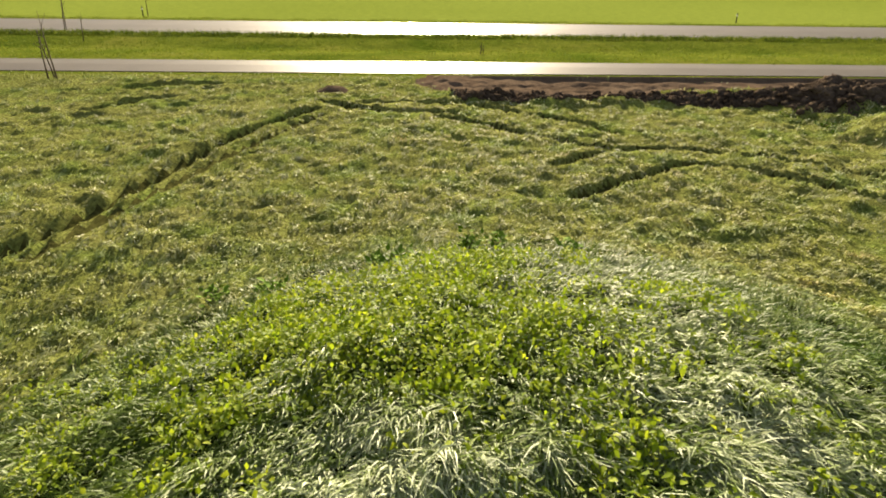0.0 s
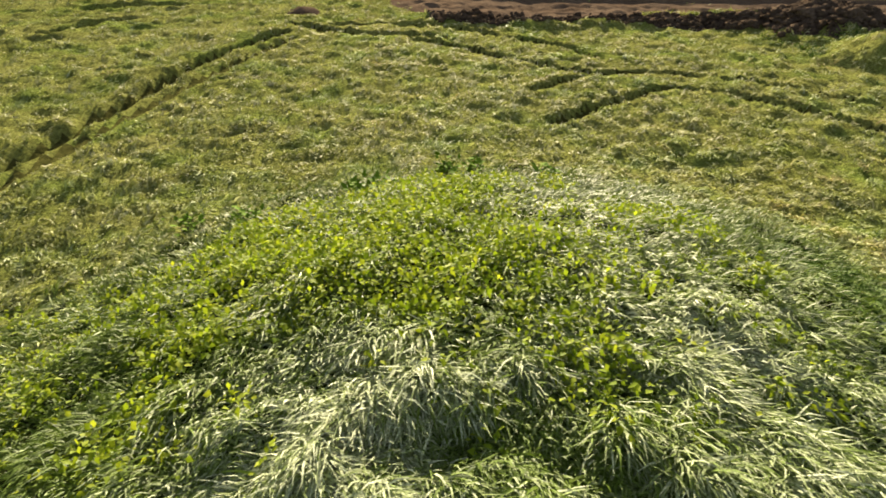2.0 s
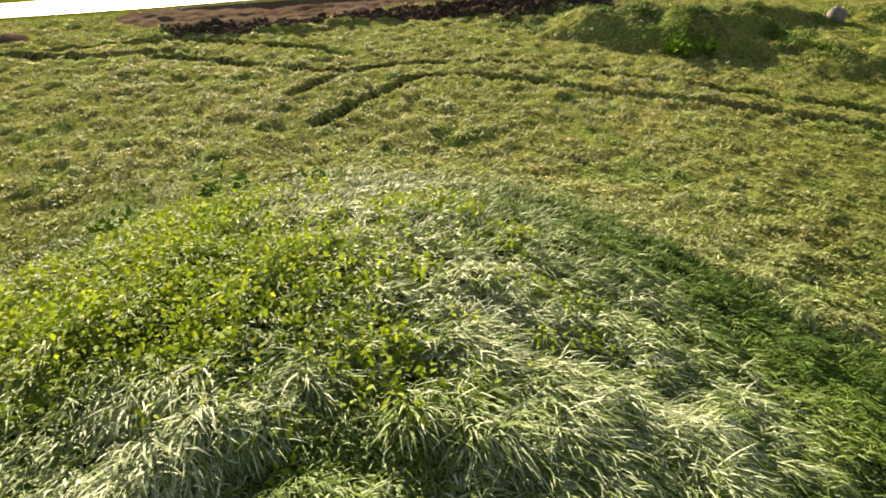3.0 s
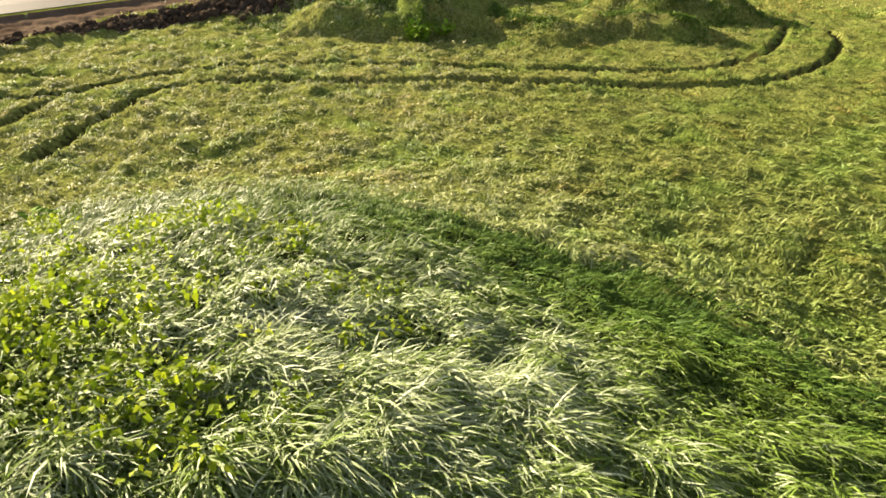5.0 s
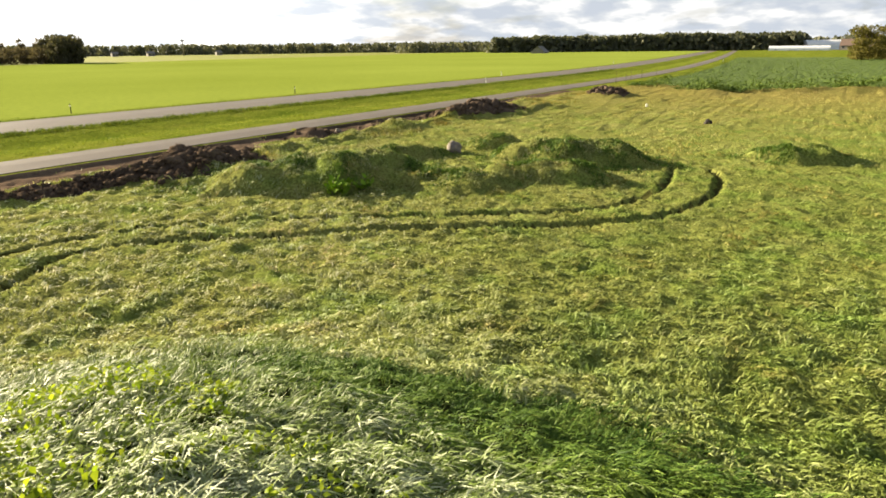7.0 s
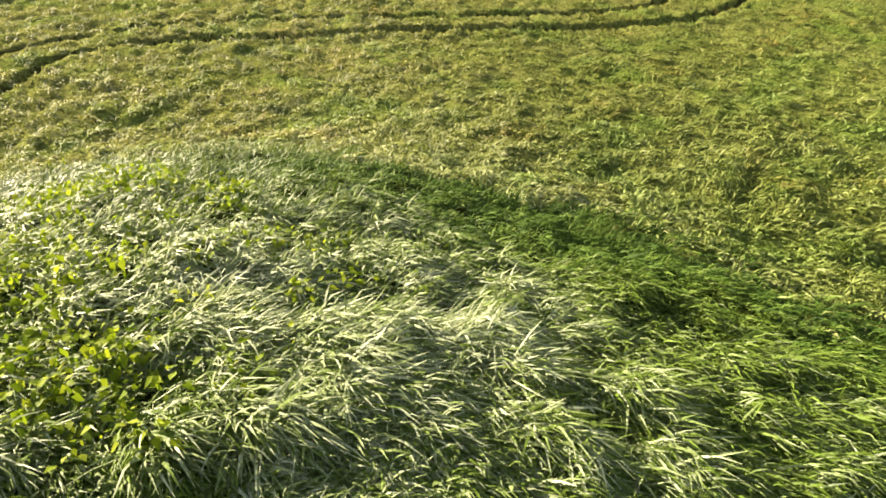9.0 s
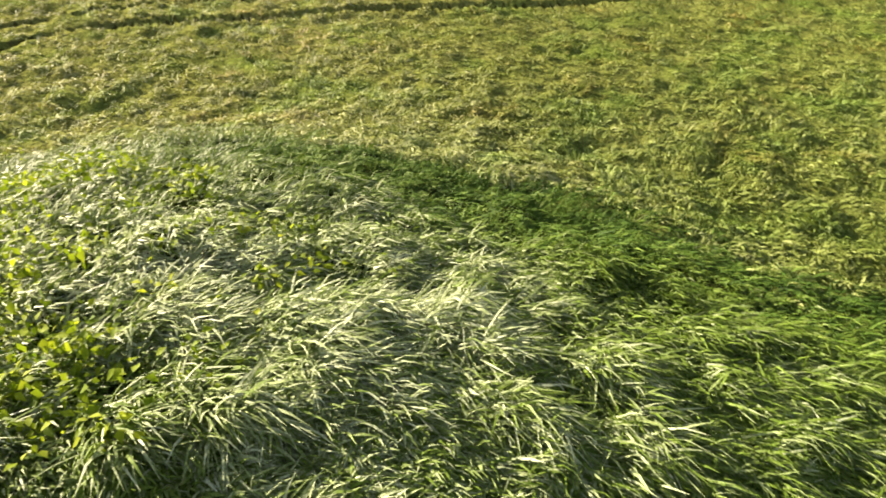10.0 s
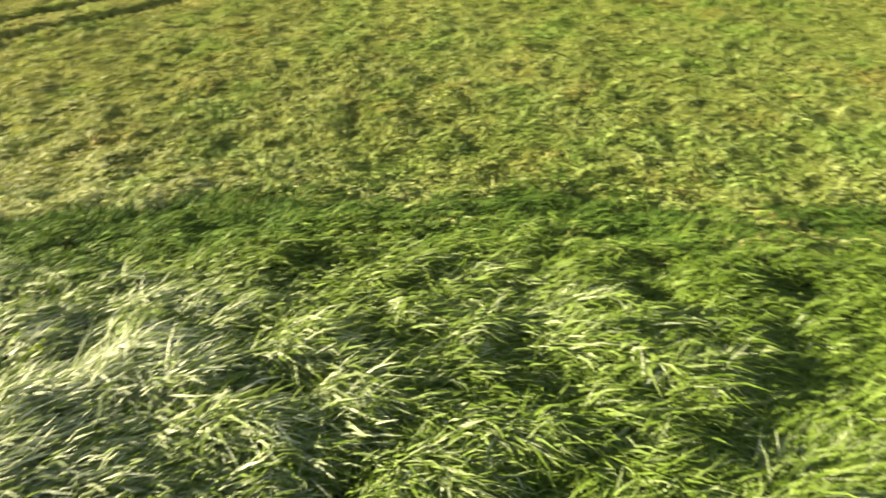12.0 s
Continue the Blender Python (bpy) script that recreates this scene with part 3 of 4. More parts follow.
def comb(x, y):
    """The way wind and rain have laid the grass: off the near mound's crown, elsewhere in swirls."""
    off = np.arctan2(y - 5.6, x - 0.1)
    back = np.clip((2.3 - y) / 1.2, 0, 1) * np.clip((x + 0.2) / 0.8, 0, 1)          # on the mound's long back it lies towards -y
    off = np.arctan2((1 - back) * np.sin(off) - 0.97 * back, (1 - back) * np.cos(off) - 0.22 * back)
    r = from_ridge(x, y)
    swirl = np.arctan2(y - 1.0, x - 0.5) - 1.45 + 0.9 * rough(x, y, 2.8, 101, 2)
    s = np.clip((r - 4.6) / 1.6, 0, 1)
    return np.arctan2((1 - s) * np.sin(off) + s * np.sin(swirl), (1 - s) * np.cos(off) + s * np.cos(swirl)) + 0.42 * rough(x, y, 0.8, 111, 2)


def lush_edges(x, y):
    """How far inside the lush strip below the mound a place lies, from its inner and from its outer edge."""
    wave = 0.55 * rough(x, y, 0.8, 121, 3)
    inner = 0.35 * np.clip((1.0 - y) / 1.5, 0, 1) + np.interp(y, (-6, -1, 1, 2, 4, 5.5, 7), (4.6, 4.25, 4.15, 3.8, 3.0, 2.8, 3.1))
    outer = np.interp(y, (-6, -4, -2, -1, 2.3, 2.9, 4.1, 5, 7), (5.4, 5.5, 5.85, 6.25, 6.35, 5.8, 5.3, 5.3, 5.2))
    return x - inner + wave, outer + wave - x


def foot(x, y):
    """1 in the lush strip round the foot of the mound."""
    a, b = lush_edges(x, y)
    return np.clip(0.38 + a / 1.3, 0, 1) * np.clip(0.55 + b / 0.8, 0, 1) * np.clip((6.2 - y) / 1.8, 0, 1)


def patches(x, y, spots):
    return sum(much * np.exp(-((x - px) / rx) ** 2 - ((y - py) / ry) ** 2) for px, py, rx, ry, much in spots)


def weeds_here(x, y):
    """1 where broad-leaved weeds crowd out the grass on the mound's crown."""
    q = np.hypot((x + 0.35) / 3.1, (y - 4.5) / 2.3) + 0.42 * rough(x, y, 0.5, 131, 2)
    return np.clip((1.0 - q) / 0.5, 0.07 * (y < 5.5), 1) * np.where(x > 0.5, 0.6, 0.85) * (1 - 0.92 * np.exp(-((x + 0.7) / 1.1) ** 2 - ((y - 2.45) / 0.78) ** 2)) * (1 - 0.7 * np.exp(-((x - 1.3) / 0.6) ** 2 - ((y - 5.3) / 0.8) ** 2))


def tufts(n, per, r0, r1, radius, **kw):
    """Centres of tufts of grass, and the blades that belong to them."""
    cx, cy = ring(n, r0, r1, **kw)
    who = np.repeat(np.arange(n), per)
    x = cx[who] + rng.normal(0, 1, n * per) * np.broadcast_to(radius, n)[who]
    y = cy[who] + rng.normal(0, 1, n * per) * np.broadcast_to(radius, n)[who]
    return cx, cy, who, x, y


# the near mound and its foot: dry, gloss-paled grass here, fresh grass there
# spots where dryness and painted-on sky gloss pale the blades; minus is darker
DRY_GLOSS = [(1.4, 5.0, 0.9, 0.9, 0.65), (2.1, 5.7, 1.2, 0.9, 0.3), (-0.7, 2.5, 1.05, 0.72, 2.0), (0.9, 6.9, 2.0, 0.9, 0.6), (2.0, 2.8, 0.8, 0.5, 0.6), (2.7, 3.8, 0.75, 1.2, 0.2), (2.7, 1.9, 0.8, 0.7, 0.5), (1.2, 3.9, 0.5, 0.5, 0.4), (1.1, 3.1, 0.6, 0.5, 0.5),
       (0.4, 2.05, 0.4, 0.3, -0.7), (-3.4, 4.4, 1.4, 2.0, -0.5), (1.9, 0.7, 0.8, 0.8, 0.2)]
cx, cy, who, x, y = tufts(52000, 8, 1.3, 9.0, 0.033, yaw0=-138, yaw1=52)
way_, size_, tone_ = comb(cx, cy) + rng.normal(0, 0.48, len(cx)), rng.uniform(0.55, 1.35, len(cx)), rng.normal(0, 0.17, len(cx))
rr = from_ridge(cx, cy)
on_mound = rr + 0.6 * rough(cx, cy, 1.2, 141, 2) < rng.uniform(3.9, 6.4, len(cx))
lush = 0.96 * foot(cx, cy) > rng.random(len(cx))
on_mound &= lush_edges(cx, cy)[1] > rng.normal(0, 0.25, len(cx))
weedy = weeds_here(cx, cy)
alive = on_meadow(cx, cy) & (rng.random(len(cx)) > 0.2 * weedy)
hollow = 0.9 + 0.62 * rough(cx, cy, 0.27, 151, 2) - sum(0.7 * np.exp(-((cx - px) ** 2 + (cy - py) ** 2) / (0.8 * radius) ** 2) for px, py, radius, depth in HOLLOWS)
# the hollow term darkens blades in the gaps, shade put into their tone
pale = np.clip(0.36 + 0.44 * np.minimum(patches(cx, cy, DRY_GLOSS), 1.3) + 0.24 * rough(cx, cy, 1.5, 147, 2) + 0.25 * (hollow - 0.9) - 0.2 * weedy - 0.15 * np.clip((-0.4 - cx) / 0.8, 0, 1) - 0.3 * np.clip((rr - 2.7) / 1.2, 0, 1) * np.clip((6.5 - cy) / 1.0, 0.2, 1) - 0.22 * np.clip((-0.3 - cy) / 1.5, 0, 1) + tone_, 0.05, 1)
alive &= rng.random(len(cx)) < 0.25 + hollow
edge_in, edge_out = lush_edges(cx, cy)
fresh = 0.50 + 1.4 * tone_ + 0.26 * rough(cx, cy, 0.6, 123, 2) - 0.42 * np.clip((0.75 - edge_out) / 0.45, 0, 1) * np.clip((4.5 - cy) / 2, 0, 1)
away = np.hypot(cx - 0.4, cy)
for near in (True, False):
    for which, mat, name, label, long, tone in (
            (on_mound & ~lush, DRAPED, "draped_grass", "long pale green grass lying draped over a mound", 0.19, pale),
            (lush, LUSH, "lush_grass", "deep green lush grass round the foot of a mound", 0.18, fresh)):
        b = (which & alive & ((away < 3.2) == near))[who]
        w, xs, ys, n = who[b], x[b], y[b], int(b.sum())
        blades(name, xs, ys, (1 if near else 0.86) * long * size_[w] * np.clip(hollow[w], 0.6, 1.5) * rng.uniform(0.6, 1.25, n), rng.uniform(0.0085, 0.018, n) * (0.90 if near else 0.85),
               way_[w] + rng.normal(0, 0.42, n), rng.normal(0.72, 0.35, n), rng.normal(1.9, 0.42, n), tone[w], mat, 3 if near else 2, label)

# the grass behind, on the mound's long back and the meadow round it
n = 9000
cx, cy = 0.3 + rng.normal(0, 5.5, n), rng.normal(-3.0, 6.0, n)
cx[:3000], cy[:3000] = rng.uniform(-3.5, 3.5, 3000), rng.uniform(-6.0, 1.6, 3000)
seen = np.degrees(np.arctan2(-(cx - 0.3), cy))
behind = (np.hypot(cx, cy) < 1.25) | (seen < -136) | (seen > 51)
cx, cy = cx[behind], cy[behind]
who = np.repeat(np.arange(len(cx)), 7)
n = len(who)
blades("draped_grass", cx[who] + rng.normal(0, 0.06, n), cy[who] + rng.normal(0, 0.06, n), rng.uniform(0.16, 0.30, n), rng.uniform(0.018, 0.034, n), comb(cx, cy)[who] + rng.normal(0, 0.6, n), rng.normal(0.5, 0.3, n), rng.normal(1.9, 0.3, n),
       np.clip(0.35 + 0.3 * rough(cx, cy, 1.5, 147, 2) + rng.normal(0, 0.12, len(cx)), 0, 1)[who], DRAPED, 2, "long green grass on the back of a mound")

# the meadow
cx, cy, who, x, y = tufts(48000, 7, 4.0, 27.0, np.float64(0.042), yaw0=-140, yaw1=55)
way_, tone_ = comb(cx, cy) + rng.normal(0, 1.2, len(cx)), rng.normal(0, 0.19, len(cx))
alive = on_meadow(cx, cy) & ((from_ridge(cx, cy) + 0.6 * rough(cx, cy, 1.2, 141, 2) > rng.uniform(3.9, 6.4, len(cx))) | (lush_edges(cx, cy)[1] < 0.1)) & (foot(cx, cy) < 0.3 + 0.5 * rng.random(len(cx)))
# the lumpy term paints raised tufts as lit and the dips as shaded
plain = np.clip(0.52 + 0.06 * np.clip((cy - 7) / 3, 0, 1) + 0.10 * rough(cx, cy, 2.4, 148, 3) + 0.50 * np.exp(-((cx + 1) / 6) ** 2 - ((cy - 17.5) / 4) ** 2) - 0.22 * np.exp(-((cx - 1) / 5) ** 2 - ((cy - 9.5) / 2.0) ** 2) - 0.50 * np.clip((cx - 3.0 - 0.8 * np.maximum(cy, 0)) / 4, 0, 1) + 2.6 * lumpy(cx, cy)
                - 0.3 * np.exp(-((cx + 7.6 - 0.31 * (cy - 7.4)) / 0.45) ** 2) * (cy > 7) * (cy < 19) + tone_, 0, 1)
b = alive[who]
b = b & (track_mask(x, y)[0] < 0.4)
w, xs, ys, n = who[b], x[b], y[b], int(b.sum())
stand = rng.uniform(0.45, 1.55, len(cx))
plain = np.clip(plain + np.where(cy > 8, 0.30, 0.18) * (stand - 1.0), 0, 1)                   # lit tops and shaded gaps put into the tone by tuft height
tall = np.clip(stand + 6.0 * lumpy(cx, cy) + 0.15 * rough(cx, cy, 0.45, 163, 2), 0.25, 1.8)[w]
blades("meadow_grass", xs, ys, 0.115 * tall * rng.uniform(0.6, 1.3, n), rng.uniform(0.011, 0.024, n), way_[w] + rng.normal(0, 0.35, n), rng.normal(0.7, 0.3, n), rng.normal(1.9, 0.35, n), plain[w], MEADOW, 2, "yellowish green flattened meadow grass")

cx, cy, who, x, y = tufts(14000, 8, 26.0, 110.0, 0.25, yaw0=-112, yaw1=40)
alive = on_meadow(cx, cy) & (cx < field_edge(cy - bend(cx)) + 4)
plain = np.clip(0.52 + 0.20 * rough(cx, cy, 5.0, 148, 3) + rng.normal(0, 0.06, len(cx)) + 0.22 * np.exp(-((cx - 60) / 12) ** 2) * (cy < 16), 0, 1)
way_ = comb(cx, cy)
b = alive[who]
w, xs, ys, n = who[b], x[b], y[b], int(b.sum())
blades("meadow_grass", xs, ys, 0.11 * np.clip(0.9 + 0.5 * rough(cx, cy, 1.3, 171, 2), 0.3, 1.6)[w] * rng.uniform(0.6, 1.3, n), rng.uniform(0.022, 0.04, n), way_[w] + rng.normal(0, 1.2, n), rng.normal(0.6, 0.3, n), rng.normal(1.7, 0.3, n), plain[w], MEADOW, 2, "yellowish green meadow grass further off")


# verges: mown beside the path, rank in the ditch below the road
n = 9500
cx = -38 + 150 * rng.random(n) ** 1.3
v = np.where(rng.random(n) < 0.45, rng.normal(36.7, 0.4, n), rng.uniform(28.1, 37.4, n))
v = np.where(rng.random(n) < 0.12, rng.uniform(44.7, 46.3, n), v)
keep = (v > 28.1) & ((v < 37.45) | (v > 44.4))
cx, v = cx[keep], v[keep]
cy, rank = v + bend(cx), np.exp(-((v - 36.8) / 0.55) ** 2)
who = np.repeat(np.arange(len(cx)), 7)
n = len(who)
blades("verge_grass", cx[who] + rng.normal(0, 0.16, n), cy[who] + rng.normal(0, 0.12, n), (0.10 + 0.20 * rank)[who] * rng.uniform(0.6, 1.4, n), rng.uniform(0.018, 0.034, n), rng.uniform(0, 6.28, n), rng.normal(0.3, 0.2, n), rng.normal(1.3, 0.3, n),
       np.clip(0.55 - 0.45 * rank + 0.2 * rough(cx, cy, 3.0, 191, 2) + rng.normal(0, 0.08, len(cx)), 0, 1)[who], VERGEBLADE, 2, "green verge grass, rank and dark in the roadside ditch")

# ranker growth on the overgrown heaps
hx, hy = [], []
for ex, ey, a_, b_, turn, high in HEAPS[:11]:
    k = int(260 * a_ * b_ * high ** 0.5)
    u, w_ = rng.normal(0, 0.5, k), rng.normal(0, 0.5, k)
    c, s_ = math.cos(radians(turn)), math.sin(radians(turn))
    hx.append(ex + u * a_ * c - w_ * b_ * s_)
    hy.append(ey + u * a_ * s_ + w_ * b_ * c)
cx, cy = np.concatenate(hx), np.concatenate(hy)
clumpy = rough(cx, cy, 0.9, 181, 2)
keep = (clumpy > -0.35) & (track_mask(cx, cy)[0] < 0.1)
cx, cy, clumpy = cx[keep], cy[keep], clumpy[keep]
who = np.repeat(np.arange(len(cx)), 9)
n = len(who)
xs, ys = cx[who] + rng.normal(0, 0.07, n), cy[who] + rng.normal(0, 0.07, n)
leafier = (clumpy + rng.normal(0, 0.25, len(cx)) > 0.1)[who]
for which, mat, label in ((~leafier, MEADOW, "rank yellowish grass on old earth heaps"), (leafier, LUSH, "rank dark green herbs on old earth heaps")):
    w, n = who[which], int(which.sum())
    blades("rank_grass", xs[which], ys[which], (0.11 + 0.13 * np.clip(clumpy, -0.3, 1))[w] * rng.uniform(0.6, 1.3, n), rng.uniform(0.014, 0.030, n), rng.uniform(0, 6.28, n), rng.normal(0.4, 0.3, n), rng.normal(1.75, 0.4, n),
           np.clip(0.5 + 0.2 * clumpy + rng.normal(0, 0.18, len(cx)), 0, 1)[w], mat, 2, label)


# ---- broad-leaved weeds ----
def leaves(name, x, y, z, size, face, rise, tone, mat, label, category):
    """Pointed leaves, folded along the midrib. face: the way each points; rise: its slope."""
    n = len(x)
    fx, fy, fz = np.cos(face) * np.cos(rise), np.sin(face) * np.cos(rise), np.sin(rise)
    sx, sy = -np.sin(face), np.cos(face)
    roll = rng.normal(0, 0.4, n)
    verts = []
    for along, side, lift in ((0, 0, 0), (0.4, -0.30, 0.10), (0.45, 0, 0), (0.4, 0.30, 0.10), (1.0, 0, -0.12)):
        verts.append(np.stack([x + size * (along * fx + side * sx), y + size * (along * fy + side * sy), z + size * (along * fz + lift + side * roll)], -1))
    verts = np.stack(verts, 1).reshape(-1, 3)
    tris = np.array([(0, 2, 1), (0, 3, 2), (1, 2, 4), (2, 3, 4)])
    faces = (np.arange(n)[:, None, None] * 5 + tris[None]).reshape(-1, 3)
    return tagged(new(name, with_tone(mesh_from(name, verts, faces, [mat]), tone, 5)), label, category, kind="stuff")


n = 10500
cx, cy = rng.uniform(-4.8, 2.8, n), rng.uniform(2.0, 7.4, n)
alive = weeds_here(cx, cy) > rng.random(n) * 1.1
cx, cy = cx[alive], cy[alive]
who = np.repeat(np.arange(len(cx)), 10)
n = len(who)
high, tone = rng.uniform(0.03, 0.21, len(cx)), rng.uniform(0.05, 1.0, len(cx))
out, a = np.abs(rng.normal(0, 0.065, n)), rng.uniform(0, 2 * np.pi, n)
x, y = cx[who] + out * np.cos(a), cy[who] + out * np.sin(a)
leaves("weeds", x, y, ground(x, y) + high[who] * rng.uniform(0.45, 1.0, n), rng.uniform(0.024, 0.074, n), a, rng.normal(0.15, 0.5, n), tone[who], WEED, "bright yellow-green broad-leaved weeds growing over a mound", "weeds")


# ---- helpers for things ----
def part(name, bm, mat, parent=None, label="", smooth=False):
    """Links a bmesh as one mesh object, under a thing or a part if one is given."""
    me = bpy.data.meshes.new(name)
    bm.to_mesh(me)
    bm.free()
    for p in me.polygons:
        p.use_smooth = smooth
    me.materials.append(mat)
    ob = new(name, me)
    ob.parent = parent
    if label:
        ob["label"] = label
    return ob


def thing(name, place, turn, label, category, group=""):
    ob = new(name)
    ob.matrix_world = pose(*place, 0, 0, turn)
    return tagged(ob, label, category, group)


def box(bm, lo, hi, m=None):
    m = m or Matrix()
    vs = [bm.verts.new(m @ Vector((x, y, z))) for z in (lo[2], hi[2]) for x, y in ((lo[0], lo[1]), (hi[0], lo[1]), (hi[0], hi[1]), (lo[0], hi[1]))]
    for f in ((3, 2, 1, 0), (4, 5, 6, 7), (0, 1, 5, 4), (1, 2, 6, 5), (2, 3, 7, 6), (3, 0, 4, 7)):
        bm.faces.new([vs[i] for i in f])


def stem(bm, points, radii, sides=6):
    """A tapered stem along points."""
    rings = []
    for k, (p, r) in enumerate(zip(points, radii)):
        d = (Vector(points[min(k + 1, len(points) - 1)]) - Vector(points[max(k - 1, 0)])).normalized()
        u = d.orthogonal().normalized()
        w = d.cross(u)
        rings.append([bm.verts.new(Vector(p) + r * (math.cos(a) * u + math.sin(a) * w)) for a in (2 * math.pi * i / sides for i in range(sides))])
    for a, b in zip(rings, rings[1:]):
        for i in range(sides):
            bm.faces.new((a[i], a[(i + 1) % sides], b[(i + 1) % sides], b[i]))
    bm.faces.new(rings[0][::-1])
    bm.faces.new(rings[-1])


def simple(name, colours, scale, roughness, specular=0.3, bumpy=0.4):
    def build(t):
        grain = noise_of(t, scale, 6, 0.65)
        return principled(t, ramp(t, grain, [(0.3, colours[0]), (0.7, colours[1])]), roughness, specular=specular, bump=grain, strength=bumpy, distance=0.02)
    return material(name, build)


STONE = simple("field_stone", ((0.11, 0.092, 0.078), (0.28, 0.24, 0.20)), 7, 0.85)
DARKSTONE = simple("dark_stump", ((0.012, 0.010, 0.009), (0.05, 0.04, 0.032)), 9, 0.9)
WHITE = simple("white_plastic", ((0.70, 0.70, 0.68), (0.82, 0.82, 0.80)), 4, 0.5, bumpy=0.05)
BLACK = simple("black_plastic", ((0.015, 0.015, 0.016), (0.03, 0.03, 0.03)), 6, 0.5, bumpy=0.05)
PLASTER = simple("grey_plaster", ((0.17, 0.155, 0.14), (0.26, 0.24, 0.22)), 1.5, 0.9)
FILM = simple("white_sheeting", ((0.74, 0.75, 0.76), (0.86, 0.86, 0.86)), 0.6, 0.5, bumpy=0.1)
TILE = simple("grey_roofing", ((0.14, 0.13, 0.125), (0.24, 0.225, 0.21)), 2.5, 0.8)
REDROOF = simple("brown_roofing", ((0.11, 0.075, 0.06), (0.18, 0.125, 0.10)), 2.5, 0.85)
PANE = simple("dark_window_glass", ((0.02, 0.022, 0.026), (0.04, 0.045, 0.05)), 2, 0.15, 0.5, 0.02)
HERB = simple("herb_leaf", ((0.10, 0.19, 0.014), (0.20, 0.31, 0.028)), 9, 0.8, 0.04, 0.2)
DRYTWIG = simple("dry_twig", ((0.05, 0.035, 0.025), (0.12, 0.09, 0.065)), 12, 0.9)


# ---- clods on the dug strip and its heaps ----
def lumps(name, x, y, size, mat, label, category, flat=0.7):
    """Rough lumps of earth, twenty faces each, in one mesh."""
    bm = bmesh.new()
    bmesh.ops.create_icosphere(bm, subdivisions=1, radius=1.0)
    base = np.array([v.co for v in bm.verts])
    tri = np.array([[v.index for v in f.verts] for f in bm.faces])
    bm.free()
    n, k = len(x), len(base)
    shape = base[None] * (1 + rng.normal(0, 0.28, (n, k, 1))) * size[:, None, None] * np.array([1, 1, flat]) * rng.uniform(0.7, 1.3, (n, 1, 3))
    a = rng.uniform(0, 6.28, n)[:, None]
    px, py = shape[..., 0] * np.cos(a) - shape[..., 1] * np.sin(a), shape[..., 0] * np.sin(a) + shape[..., 1] * np.cos(a)
    z = ground(x, y) + size * 0.25
    verts = np.stack([x[:, None] + px, y[:, None] + py, z[:, None] + shape[..., 2]], -1).reshape(-1, 3)
    faces = (np.arange(n)[:, None, None] * k + tri[None]).reshape(-1, 3)
    return tagged(new(name, mesh_from(name, verts, faces, [mat], smooth=True)), label, category, kind="stuff")


x = np.concatenate([rng.uniform(-1, 16, 4600), rng.normal(13.0, 1.3, 1500), rng.uniform(16, 45, 4000), rng.uniform(51, 56, 400)])
v = np.concatenate([19.6 + np.abs(rng.normal(0, 0.75, 4600)), rng.normal(19.6, 0.8, 1500), 19.4 + np.abs(rng.normal(0, 2.0, 4000)), rng.uniform(17.5, 20.5, 400)])
near_heap = np.zeros(len(x))
for cx, cv, radius, high in SOIL[:6]:
    near_heap = np.maximum(near_heap, np.exp(-(np.hypot(x - cx, v - cv) / radius) ** 2))
keep = (soil_mask(x, v) > 0.2) & (rng.random(len(x)) < 0.35 + near_heap + 0.4 * (v < 21.3)) & (v < 24.4)
x, v, near_heap = x[keep], v[keep], near_heap[keep]
lumps("soil_clods", x, v + bend(x), np.minimum(rng.gamma(1.9, 0.024, len(x)), 0.13) * (1 + 0.7 * near_heap) * np.clip(x / 25, 1, 1.5), SOILM, "dark brown clods of freshly dug soil in a strip", "soil")

# grass that still hangs on the dug bank
cx, v = np.concatenate([rng.uniform(14.5, 60, 2000), rng.uniform(7.3, 11.8, 420)]), np.concatenate([rng.normal(20.6, 0.9, 2000), rng.normal(21.4, 0.3, 420)])
cy = v + bend(cx)
keep = ((rough(cx, v, 1.6, 63, 2) > 0.0) | (cx < 12)) & (soil_mask(cx, v) < 0.5)
cx, cy = cx[keep], cy[keep]
who = np.repeat(np.arange(len(cx)), 10)
xs, ys, n = cx[who] + rng.normal(0, 0.1, len(who)), cy[who] + rng.normal(0, 0.1, len(who)), len(who)
blades("bank_grass", xs, ys, rng.uniform(0.12, 0.3, n), rng.uniform(0.015, 0.03, n), rng.uniform(0, 6.28, n), rng.normal(0.3, 0.2, n), rng.normal(1.5, 0.3, n), np.clip(rng.normal(0.4, 0.2, len(cx)), 0, 1)[who], MEADOW, 2, "tufts of grass left along a dug bank")


# ---- stones and small things in the meadow ----
def stone(name, x, y, size, mat, label, category, seed):
    local = random.Random(seed)
    bm = bmesh.new()
    bmesh.ops.create_icosphere(bm, subdivisions=3, radius=1.0)
    off = Vector((local.uniform(0, 50), local.uniform(0, 50), 0))
    for q in bm.verts:
        k = 1 + 0.45 * noise.noise(q.co * 1.2 + off) + 0.22 * noise.noise(q.co * 2.7 + off) + 0.08 * noise.noise(q.co * 7 + off)
        q.co = Vector((q.co.x * size[0], q.co.y * size[1], q.co.z * size[2])) * k
    ob = part(name, bm, mat, smooth=True)
    ob.matrix_world = pose(x, y, float(ground(x, y)) + size[2] * 0.35, 0, 0, local.uniform(0, 360))
    return tagged(ob, label, category)


